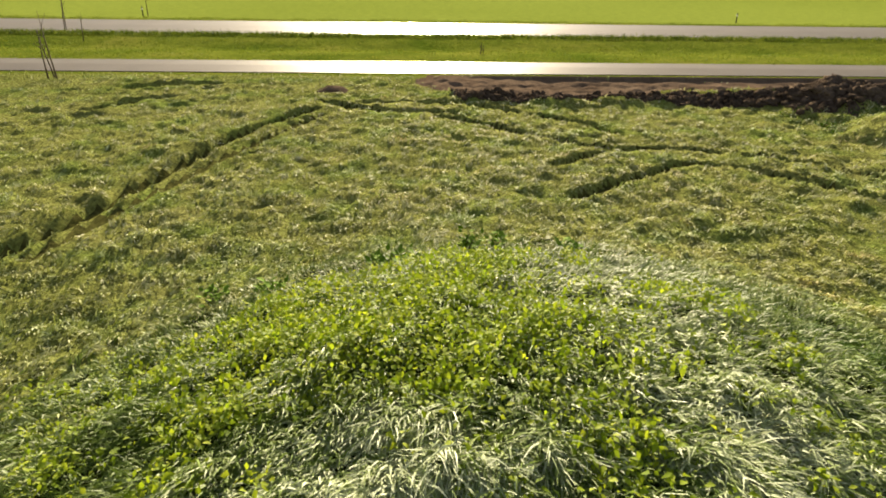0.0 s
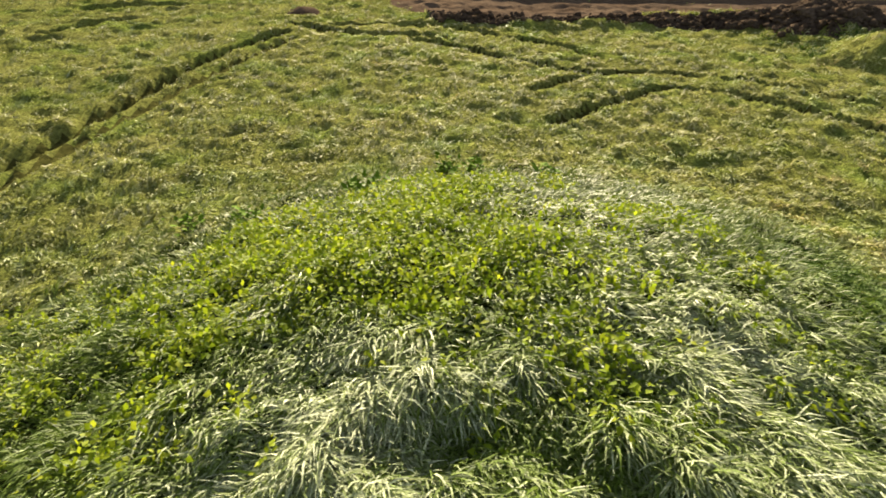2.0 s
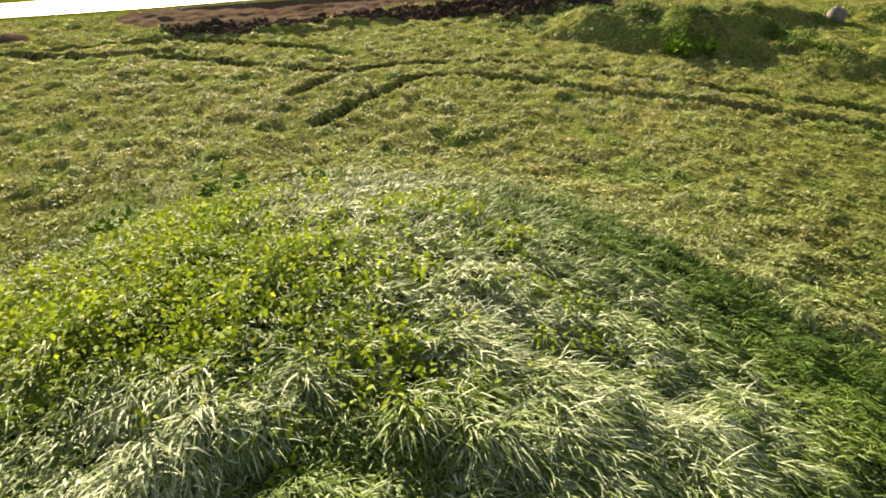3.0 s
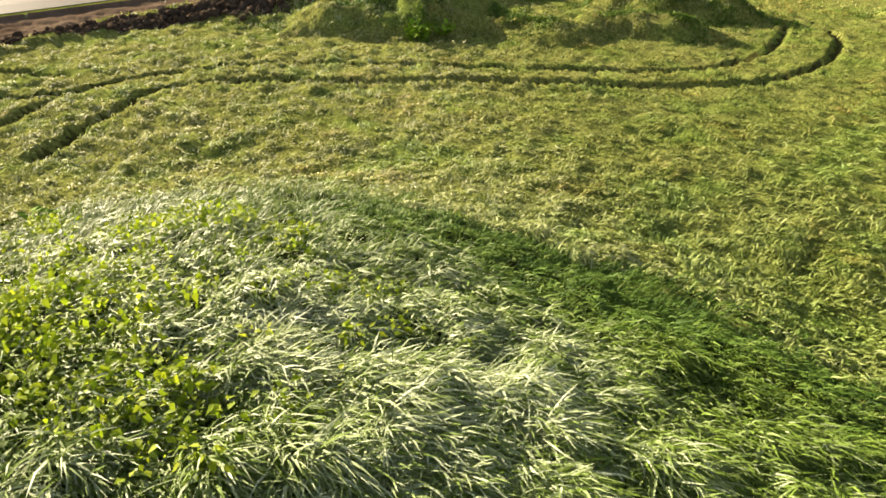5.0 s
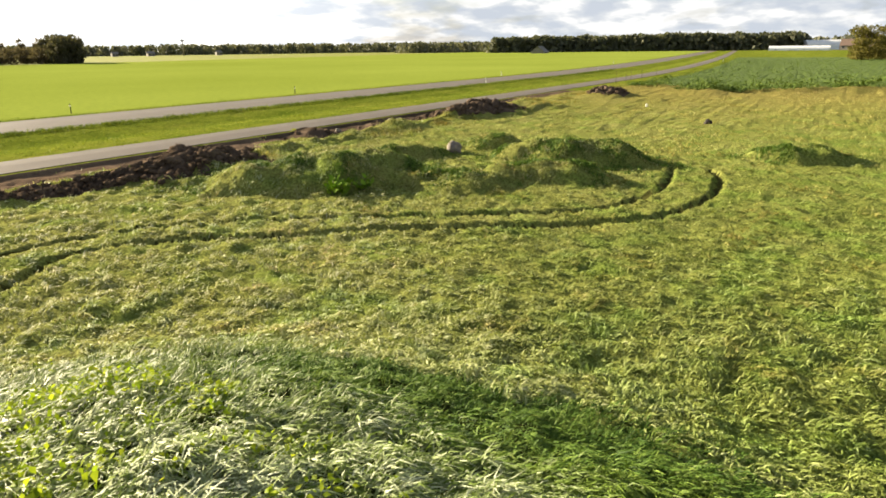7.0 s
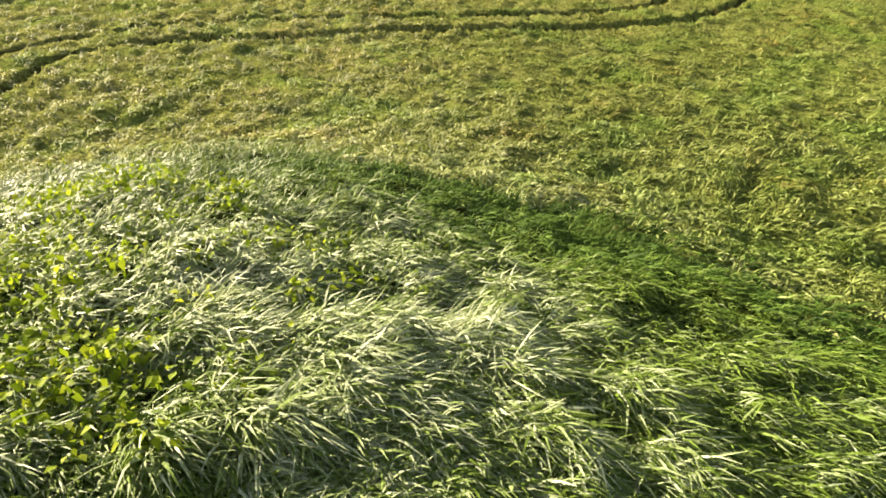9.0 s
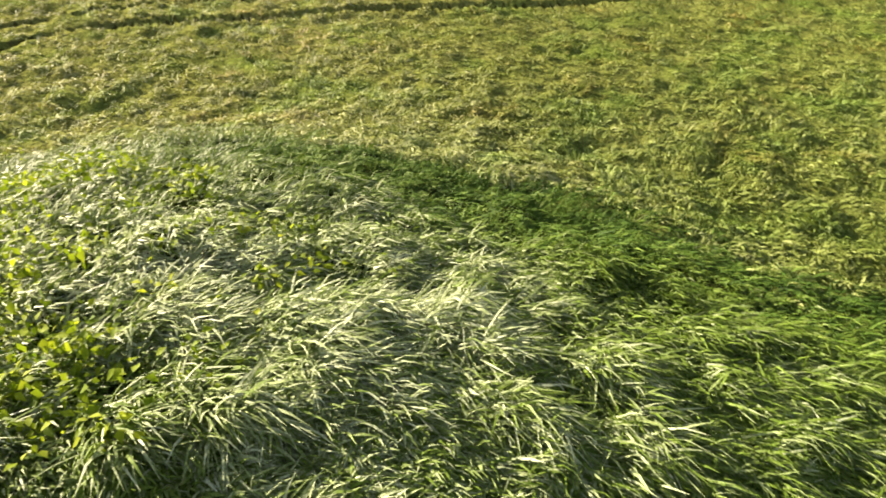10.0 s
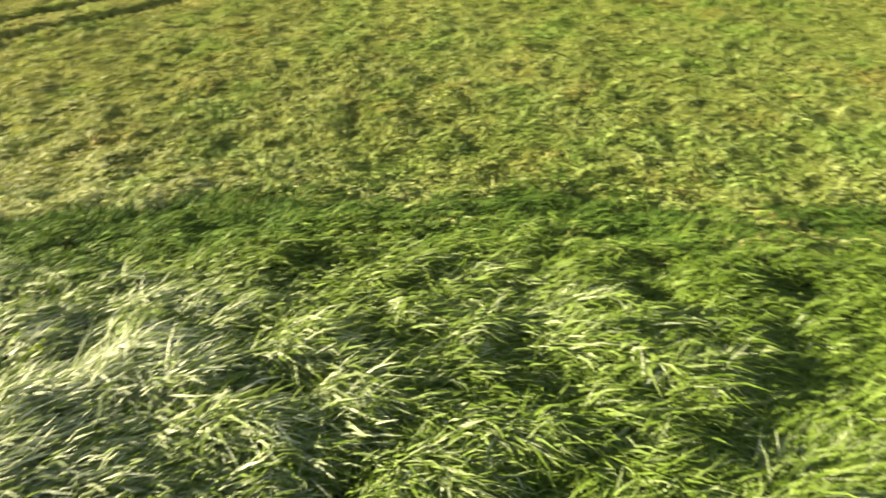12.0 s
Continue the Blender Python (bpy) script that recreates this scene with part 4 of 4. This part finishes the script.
stone("boulder", 21.0, 14.6, (0.30, 0.25, 0.32), STONE, "pale grey boulder among overgrown earth heaps", "stone", 3)
stone("boulder", 14.35, -2.0, (0.26, 0.18, 0.15), STONE, "pale pinkish stone lying in meadow grass", "stone", 5)
stone("tree_stump", 36.2, 8.5, (0.22, 0.18, 0.17), DARKSTONE, "nearly black low stump in the meadow", "stump", 11)
for k in range(7):
    stone("stone", 24 + 2.9 * k, 23.2 + 0.2 * (k % 3) + float(bend(24 + 2.9 * k)) - 1.5 * (k % 2), (0.18, 0.15, 0.12), STONE, "small pale stone on dug soil", "stone", 20 + k)

bm = bmesh.new()
stem(bm, [(0, 0, -0.1), (0, 0, 0.20), (0, 0, 0.21)], [0.065, 0.08, 0.06], 10)
mark = part("bucket", bm, WHITE)
mark.matrix_world = pose(44.4, 14.6, float(ground(44.4, 14.6)))
tagged(mark, "small white plastic bucket standing in grass", "bucket")


# ---- posts by the road ----
def delineator(x, v, mat, label):
    y = v + float(bend(x))
    post = thing("delineator_post", (x, y, float(ground(x, y))), 0, label, "roadside post", "posts along the road")
    bm = bmesh.new()
    stem(bm, [(0, 0, -0.2), (0, 0, 0.62), (0, 0, 0.7)], [0.038, 0.034, 0.02], 8)
    part("post", bm, mat, post, smooth=True)
    bm = bmesh.new()
    box(bm, (-0.042, -0.036, 0.48), (0.042, 0.036, 0.58))
    part("reflector", bm, BLACK if mat == WHITE else WHITE, post, "reflector band")
    return post


for x, v, mat in ((20.8, 46.3, BLACK), (42.0, 46.4, BLACK), (64.0, 37.4, WHITE), (104.0, 37.4, WHITE), (150.0, 46.3, WHITE), (-21.0, 46.3, BLACK), (84.0, 46.3, WHITE), (165.0, 22.5, WHITE)):
    delineator(x, v, mat, ("white" if mat == WHITE else "dark") + " roadside post with a reflector band")


# ---- saplings along the verge ----
def sapling(x, v, high, stems, seed):
    local = random.Random(seed)
    y = v + float(bend(x))
    tree = thing("sapling", (x, y, float(ground(x, y))), local.uniform(0, 360), "thin bare sapling in the grass beside the path", "sapling", "saplings by the path")
    for k in range(stems):
        lean = Vector((local.uniform(-0.12, 0.12), local.uniform(-0.12, 0.12), 1)) * high * local.uniform(0.6, 1.0)
        foot_ = Vector((local.uniform(-0.25, 0.25), local.uniform(-0.25, 0.25), -0.1))
        bm = bmesh.new()
        stem(bm, [foot_, foot_ + lean * 0.5 + Vector((0.03, 0, 0)), foot_ + lean], [0.028, 0.02, 0.006], 6)
        trunk = part("trunk", bm, DRYTWIG, tree, smooth=True)
        for i in range(5):
            at = foot_ + lean * local.uniform(0.35, 0.9)
            bm = bmesh.new()
            stem(bm, [at, at + Vector((local.uniform(-0.2, 0.2), local.uniform(-0.2, 0.2), local.uniform(0.15, 0.4))) * high / 2.2], [0.010, 0.003], 4)
            part("twig", bm, DRYTWIG, trunk)
    return tree


for k, (x, v, high, stems) in enumerate(((-14.35, 23.7, 2.5, 3), (-18.9, 42.9 - 8.3, 1.6, 1), (-21.3, 38.9 - 1.6, 2.6, 2), (1.6, 30.7, 0.8, 2), (72.0, 24.4, 2.1, 1), (74.5, 24.3, 1.8, 1), (78.0, 24.4, 1.9, 1), (82.0, 24.3, 1.8, 1), (90.0, 24.3, 1.8, 1), (-20.8, 46.6, 2.6, 1))):
    sapling(x, v, high, stems, 40 + k)


# ---- trees, near woods and far woods ----
def crown_mesh(name, centres, radii, count, size, mat, seed):
    """A crown of many small leaf clumps spread through rounded masses."""
    g = np.random.default_rng(seed)
    which = g.integers(0, len(centres), count)
    d = g.normal(0, 1, (count, 3))
    d = d / np.linalg.norm(d, axis=1)[:, None] * (0.55 + 0.45 * g.random((count, 1)))
    c = np.array(centres)[which] + d * np.array(radii)[which]
    u, w = g.normal(0, 1, (count, 3)), g.normal(0, 1, (count, 3))
    u, w = u / np.linalg.norm(u, axis=1)[:, None], w / np.linalg.norm(w, axis=1)[:, None]
    s = size * g.uniform(0.6, 1.4, (count, 1))
    verts = np.stack([c + u * s, c + w * s, c - u * s * 0.8, c - w * s * 0.9], 1).reshape(-1, 3)
    return mesh_from(name, verts, np.arange(count * 4).reshape(-1, 4), [mat], smooth=False)


def leafy_colour(name, a, b, c):
    def build(t):
        one = node(t, "ShaderNodeNewGeometry").outputs["Random Per Island"]
        return leafy(t, ramp(t, one, [(0.0, a), (0.6, b), (1.0, c)]), 0.8, 0.3, 0.1)
    return material(name, build)


AUTUMN = leafy_colour("autumn_leaf", (0.09, 0.085, 0.021), (0.135, 0.122, 0.028), (0.18, 0.152, 0.038))
THINLEAF = leafy_colour("thin_leaf", (0.075, 0.065, 0.040), (0.12, 0.10, 0.065), (0.17, 0.14, 0.08))
# wood leaf lifted towards grey, distance haze included in the colour
WOODLEAF = leafy_colour("wood_leaf", (0.075, 0.085, 0.058), (0.105, 0.112, 0.074), (0.135, 0.135, 0.085))
DARKLEAF = leafy_colour("dark_leaf", (0.062, 0.062, 0.040), (0.095, 0.090, 0.056), (0.125, 0.115, 0.066))


def tree(high, wide, mat, seed, label, sparse=1.0):
    local = random.Random(seed)
    ob = thing("tree", (0, 0, 0), 0, label, "tree", "trees at the field's edge")
    bm = bmesh.new()
    top = Vector((local.uniform(-0.3, 0.3), local.uniform(-0.3, 0.3), high * 0.85))
    stem(bm, [(0, 0, -0.4), top * 0.3, top * 0.65, top], [high * 0.022, high * 0.017, high * 0.010, high * 0.003], 7)
    centres, radii = [top * 0.95], [(wide * 0.35, wide * 0.35, high * 0.14)]
    for k in range(13):
        a, up = local.uniform(0, 6.28), local.uniform(0.12, 0.75)
        tip = top * up + Vector((math.cos(a), math.sin(a), 0.45)) * wide * local.uniform(0.25, 0.55)
        stem(bm, [top * (up * 0.8), (top * up * 0.9 + tip) / 2, tip], [high * 0.008, high * 0.005, high * 0.002], 5)
        centres.append(tip)
        radii.append((wide * local.uniform(0.2, 0.34), wide * local.uniform(0.2, 0.34), high * local.uniform(0.08, 0.15)))
    for k in range(8):
        a = local.uniform(0, 6.28)
        centres.append(Vector((math.cos(a) * wide * 0.3, math.sin(a) * wide * 0.3, high * local.uniform(0.06, 0.3))))
        radii.append((wide * 0.3, wide * 0.3, high * 0.14))
    part("trunk", bm, BARK, ob, smooth=True)
    crown = new("crown", crown_mesh("crown", [tuple(c) for c in centres], radii, int(1500 * sparse), high * 0.036 / sparse ** 0.3, mat, seed))
    crown.parent = ob
    return ob


def polar(yaw, dist):
    return 0.4 - math.sin(radians(yaw)) * dist, math.cos(radians(yaw)) * dist


kinds = [tree(11.5, 5.0, DARKLEAF, 1, "dark green full-crowned tree at the edge of a field"), tree(11.0, 5.5, DARKLEAF, 2, "dark green full-crowned tree at the edge of a field"),
         tree(6.8, 5.0, THINLEAF, 3, "low dense brownish tree in a grove by a field"), tree(10.5, 3.2, THINLEAF, 4, "slender half-bare tree in autumn leaf by a field", 0.5),
         tree(9.0, 9.0, AUTUMN, 5, "broad dark olive tree beside farm fields", 5.0), tree(8.4, 8.5, AUTUMN, 6, "broad yellowish autumn tree beside farm fields", 5.0)]
first = [True] * len(kinds)


def plant(k, yaw, dist, turn):
    x, y = polar(yaw, dist)
    m = pose(x, y, float(ground(x, y)), 0, 0, turn)
    if first[k]:
        kinds[k].matrix_basis, first[k] = m, False
        return
    copy_thing(kinds[k], m)


local = random.Random(5)
for k in range(16):
    plant(k % 2, -22.7 - 1.8 * k / 15 + local.uniform(-0.1, 0.1), 290 + local.uniform(-8, 22), local.uniform(0, 360))
for k in range(30):
    plant(2 + (k % 4 == 1), -12.5 - 9.8 * k / 29 + local.uniform(-0.2, 0.2), 292 + local.uniform(-8, 25), local.uniform(0, 360))
for k in range(12):
    plant(4 + k % 2, -87.3 - 8.4 * k / 11 + local.uniform(-0.3, 0.3), 195 + local.uniform(-10, 25) - 2 * k, local.uniform(0, 360))


def far_wood(yaw0, yaw1, dist, high, n, mat, label, seed):
    """A belt of distant wood: rough columns of leaf clumps, uneven along the top."""
    g = np.random.default_rng(seed)
    yaw = np.sort(g.uniform(yaw0, yaw1, n))
    centres, radii = [], []
    for a in yaw:
        d = dist * g.uniform(0.97, 1.06)
        x, y = polar(a, d)
        h = high * (0.88 + 0.09 * float(rough(np.array([a]), np.array([1.0]), 0.8, seed, 3)[0]) + 0.08 * g.random())
        for up, w in ((0.05, 1.6), (0.12, 1.6), (0.3, 1.3), (0.58, 1.0), (0.82, 0.7)):
            centres.append((x, y, h * up))
            wide = high * w * g.uniform(0.25, 0.6)
            radii.append((wide, wide, h * 0.26))
    me = crown_mesh("woodland", centres, radii, 90 * n, high * 0.13, mat, seed)
    return tagged(new("woodland", me), label, "woodland", kind="stuff")


far_wood(-62, 0, 760, 10.4, 900, HAZEDLEAF, "distant low belt of mixed woodland beyond the fields", 31)
far_wood(-83, -58.5, 520, 11.6, 800, WOODLEAF, "dark dense wood behind the green field", 32)
far_wood(-58, -50, 600, 9.0, 60, HAZEDLEAF, "distant trees round a farmstead", 33)
far_wood(-135, -82, 700, 11.0, 240, HAZEDLEAF, "distant belt of woodland", 34)


# ---- buildings ----
def house(name, yaw, dist, wide, deep, eaves, ridge, turn, wall_mat, roof_mat, label, windows=3):
    x, y = polar(yaw, dist)
    ob = thing(name, (x, y, float(ground(x, y))), yaw + turn, label, "building")
    bm = bmesh.new()
    w, d = wide / 2, deep / 2
    vs = {k: bm.verts.new(c) for k, c in {"a": (-w, -d, -0.5), "b": (w, -d, -0.5), "c": (w, d, -0.5), "e": (-w, d, -0.5), "A": (-w, -d, eaves), "B": (w, -d, eaves), "C": (w, d, eaves), "E": (-w, d, eaves), "L": (-w, 0, ridge), "R": (w, 0, ridge)}.items()}
    for f in ("abBA", "bcCRB", "ceEC", "eaALE"):
        bm.faces.new([vs[k] for k in f])
    part("wall", bm, wall_mat, ob)
    bm = bmesh.new()
    slope = math.atan2(ridge - eaves, d)
    for side in (-1, 1):
        m = Matrix.Translation((0, 0, ridge + 0.08)) @ Matrix.Rotation(-side * slope, 4, "X")
        lo, hi = (0, d / math.cos(slope) + 0.5) if side > 0 else (-d / math.cos(slope) - 0.5, 0)
        box(bm, (-w - 0.4, lo, -0.08), (w + 0.4, hi, 0.08), m)
    part("roof", bm, roof_mat, ob)
    for k in range(windows):
        cx = -w + wide * (k + 0.5) / windows
        bm = bmesh.new()
        box(bm, (cx - 0.6, -d - 0.05, eaves * 0.35), (cx + 0.6, -d + 0.05, eaves * 0.75))
        part("window", bm, PANE, ob)
    return ob


def tunnel(name, yaw, dist, wide, deep, high, turn, label):
    """A long greenhouse or store with a rounded roof of white sheeting."""
    x, y = polar(yaw, dist)
    ob = thing(name, (x, y, float(ground(x, y))), yaw + turn, label, "building")
    bm = bmesh.new()
    rows = []
    for k in range(13):
        a = math.pi * k / 12
        rows.append([bm.verts.new((sx * wide / 2, -math.cos(a) * deep / 2, -0.3 + (high + 0.3) * math.sin(a) ** 0.7)) for sx in (-1, 1)])
    for p, q in zip(rows, rows[1:]):
        bm.faces.new((p[0], p[1], q[1], q[0]))
    part("roof", bm, FILM, ob, smooth=True)
    for sx in (-1, 1):
        bm = bmesh.new()
        vs = [bm.verts.new((sx * wide / 2, -math.cos(math.pi * k / 12) * deep / 2, -0.3 + (high + 0.3) * math.sin(math.pi * k / 12) ** 0.7)) for k in range(13)]
        bm.faces.new(vs)
        part("end_wall", bm, FILM, ob)
    for k in range(int(wide // 8)):
        bm = bmesh.new()
        cx = -wide / 2 + 4 + 8 * k
        box(bm, (cx - 0.15, -deep / 2 - 0.06, 0.0), (cx + 0.15, -deep / 2 + 0.1, high * 0.35))
        part("post", bm, TILE, ob)
    return ob


house("barn", -62.5, 430, 8.0, 9.0, 0.9, 4.4, 68, TILE, TILE, "small barn with a low grey roof in a green field", 0)
tunnel("greenhouse", -82.7, 470, 34.0, 9.0, 2.9, 2, "long low white greenhouse behind green crops")
tunnel("storage_hall", -84.4, 520, 27.0, 16.0, 6.4, 20, "large white round-roofed hall on a farm")
house("farmhouse", -86.2, 480, 12.0, 9.0, 2.8, 6.5, -10, PLASTER, REDROOF, "farm building with a brown pitched roof")
for yaw, dist, wide in ((-27.1, 640, 5.0), (-29.7, 640, 6.0), (-34.9, 650, 5.0), (-52.2, 600, 6.0), (-55.1, 600, 5.5)):
    house("cottage", yaw, dist, wide, 6.0, 2.6, 4.0, 15, PLASTER, TILE, "small pale cottage far off in front of woodland", 2)

x, y = polar(-32.2, 655)
mast = thing("mast", (x, y, float(ground(x, y))), 0, "slender grey mast far off before dark woodland", "mast")
bm = bmesh.new()
stem(bm, [(0, 0, -0.5), (0, 0, 12.0), (0, 0, 14.5)], [0.7, 0.45, 0.4], 8)
part("pole", bm, PLASTER, mast, smooth=True)
bm = bmesh.new()
box(bm, (-1.5, -0.4, 12.6), (1.5, 0.4, 14.0))
part("head", bm, PLASTER, mast)


# ---- the shrub and tall weeds on the earth heaps ----
def shrub(x, y, high, wide, n, seed, label, leaf=(0.11, 0.22)):
    local = random.Random(seed)
    z = float(ground(x, y))
    ob = thing("shrub", (x, y, z - 0.05), 0, label, "shrub")
    bm = bmesh.new()
    tips = []
    for k in range(7):
        a = local.uniform(0, 6.28)
        tip = Vector((math.cos(a) * wide * 0.35, math.sin(a) * wide * 0.35, high * local.uniform(0.6, 0.95)))
        stem(bm, [(0, 0, 0), tip * 0.5 + Vector((0, 0, 0.05)), tip], [0.02 * high, 0.013 * high, 0.004 * high], 5)
        tips.append(tip)
    part("stems", bm, BARK, ob)
    for k in range(n):
        tip = local.choice(tips) * local.uniform(0.5, 1.0)
        a = local.uniform(0, 6.28)
        bm = bmesh.new()
        size = local.uniform(*leaf)
        f, s_ = Vector((math.cos(a), math.sin(a), local.uniform(-0.2, 1.1))) * size, Vector((-math.sin(a), math.cos(a), local.uniform(-0.3, 0.3))) * size * 0.4
        at = tip + Vector((local.gauss(0, wide * 0.14), local.gauss(0, wide * 0.14), local.gauss(0, high * 0.16)))
        vs = [bm.verts.new(p) for p in (at, at + f * 0.35 - s_, at + f * 0.5 - Vector((0, 0, size * 0.1)), at + f * 0.35 + s_, at + f)]
        for tri in ((0, 2, 1), (0, 3, 2), (1, 2, 4), (2, 3, 4)):
            bm.faces.new([vs[i] for i in tri])
        part("leaf", bm, HERB, ob, smooth=True)
    return ob


shrub(12.95, 13.25, 0.5, 0.8, 110, 1, "bright green leafy shrub on an overgrown earth heap")
shrub(13.7, 12.8, 0.36, 0.5, 50, 2, "bright green leafy shrub on an overgrown earth heap")


for x, y, high, wide, seed in ((0.35, 7.9, 0.36, 0.34, 3), (0.75, 8.0, 0.28, 0.30, 4), (-0.5, 7.1, 0.26, 0.36, 5), (-0.75, 7.0, 0.22, 0.26, 6), (1.8, 8.0, 0.24, 0.3, 7), (-3.0, 6.9, 0.3, 0.4, 8), (-2.1, 6.6, 0.26, 0.35, 9)):
    shrub(x, y, high, wide, 46, seed, "small upright green herb on a grassy mound", (0.06, 0.12))


# ---- rank growth along the near edge of the crop field ----
n = 3600
v = rng.uniform(-50, 22, n)
cx = field_edge(v) + np.abs(rng.normal(0, 4.5, n)) + 1.5 * rough(v, v, 6.0, 201, 2)
cy = v + bend(cx)
high = np.clip(0.6 + 0.7 * rough(cx, cy, 4.0, 203, 2), 0.1, 1.5)
who = np.repeat(np.arange(n), 8)
m = len(who)
a = rng.uniform(0, 6.28, m)
x, y = cx[who] + rng.normal(0, 0.25, m), cy[who] + rng.normal(0, 0.25, m)
b = rough(cx, cy, 3.2, 207, 2)[who] > -0.1
who, x, y, a, m = who[b], x[b], y[b], a[b], int(b.sum())
leaves("field_edge_weeds", x, y, ground(x, y) + high[who] * rng.uniform(0.1, 1.0, m), rng.uniform(0.15, 0.30, m), a, rng.normal(0.3, 0.4, m), np.clip(rng.normal(0.08, 0.15, n), 0, 1)[who], CROPLEAF, "rank dark green weeds along a crop field's edge", "weeds")
n = 5000
cx, v = 62 + 150 * rng.random(n) ** 1.6, rng.uniform(-45, 22, n)
cy = v + bend(cx)
keep = cx > field_edge(v) + 5
cx, cy = cx[keep], cy[keep]
who = np.repeat(np.arange(len(cx)), 5)
m = len(who)
x, y = cx[who] + rng.normal(0, 0.2, m), cy[who] + rng.normal(0, 0.2, m)
leaves("crop_plants", x, y, ground(x, y) + rng.uniform(0.03, 0.12, m), rng.uniform(0.12, 0.22, m), rng.uniform(0, 6.28, m), rng.normal(0.4, 0.4, m), np.clip(rng.normal(0.15, 0.06, len(cx)), 0, 1)[who], CROPLEAF, "low dark green leafy root crop in a field", "crop")
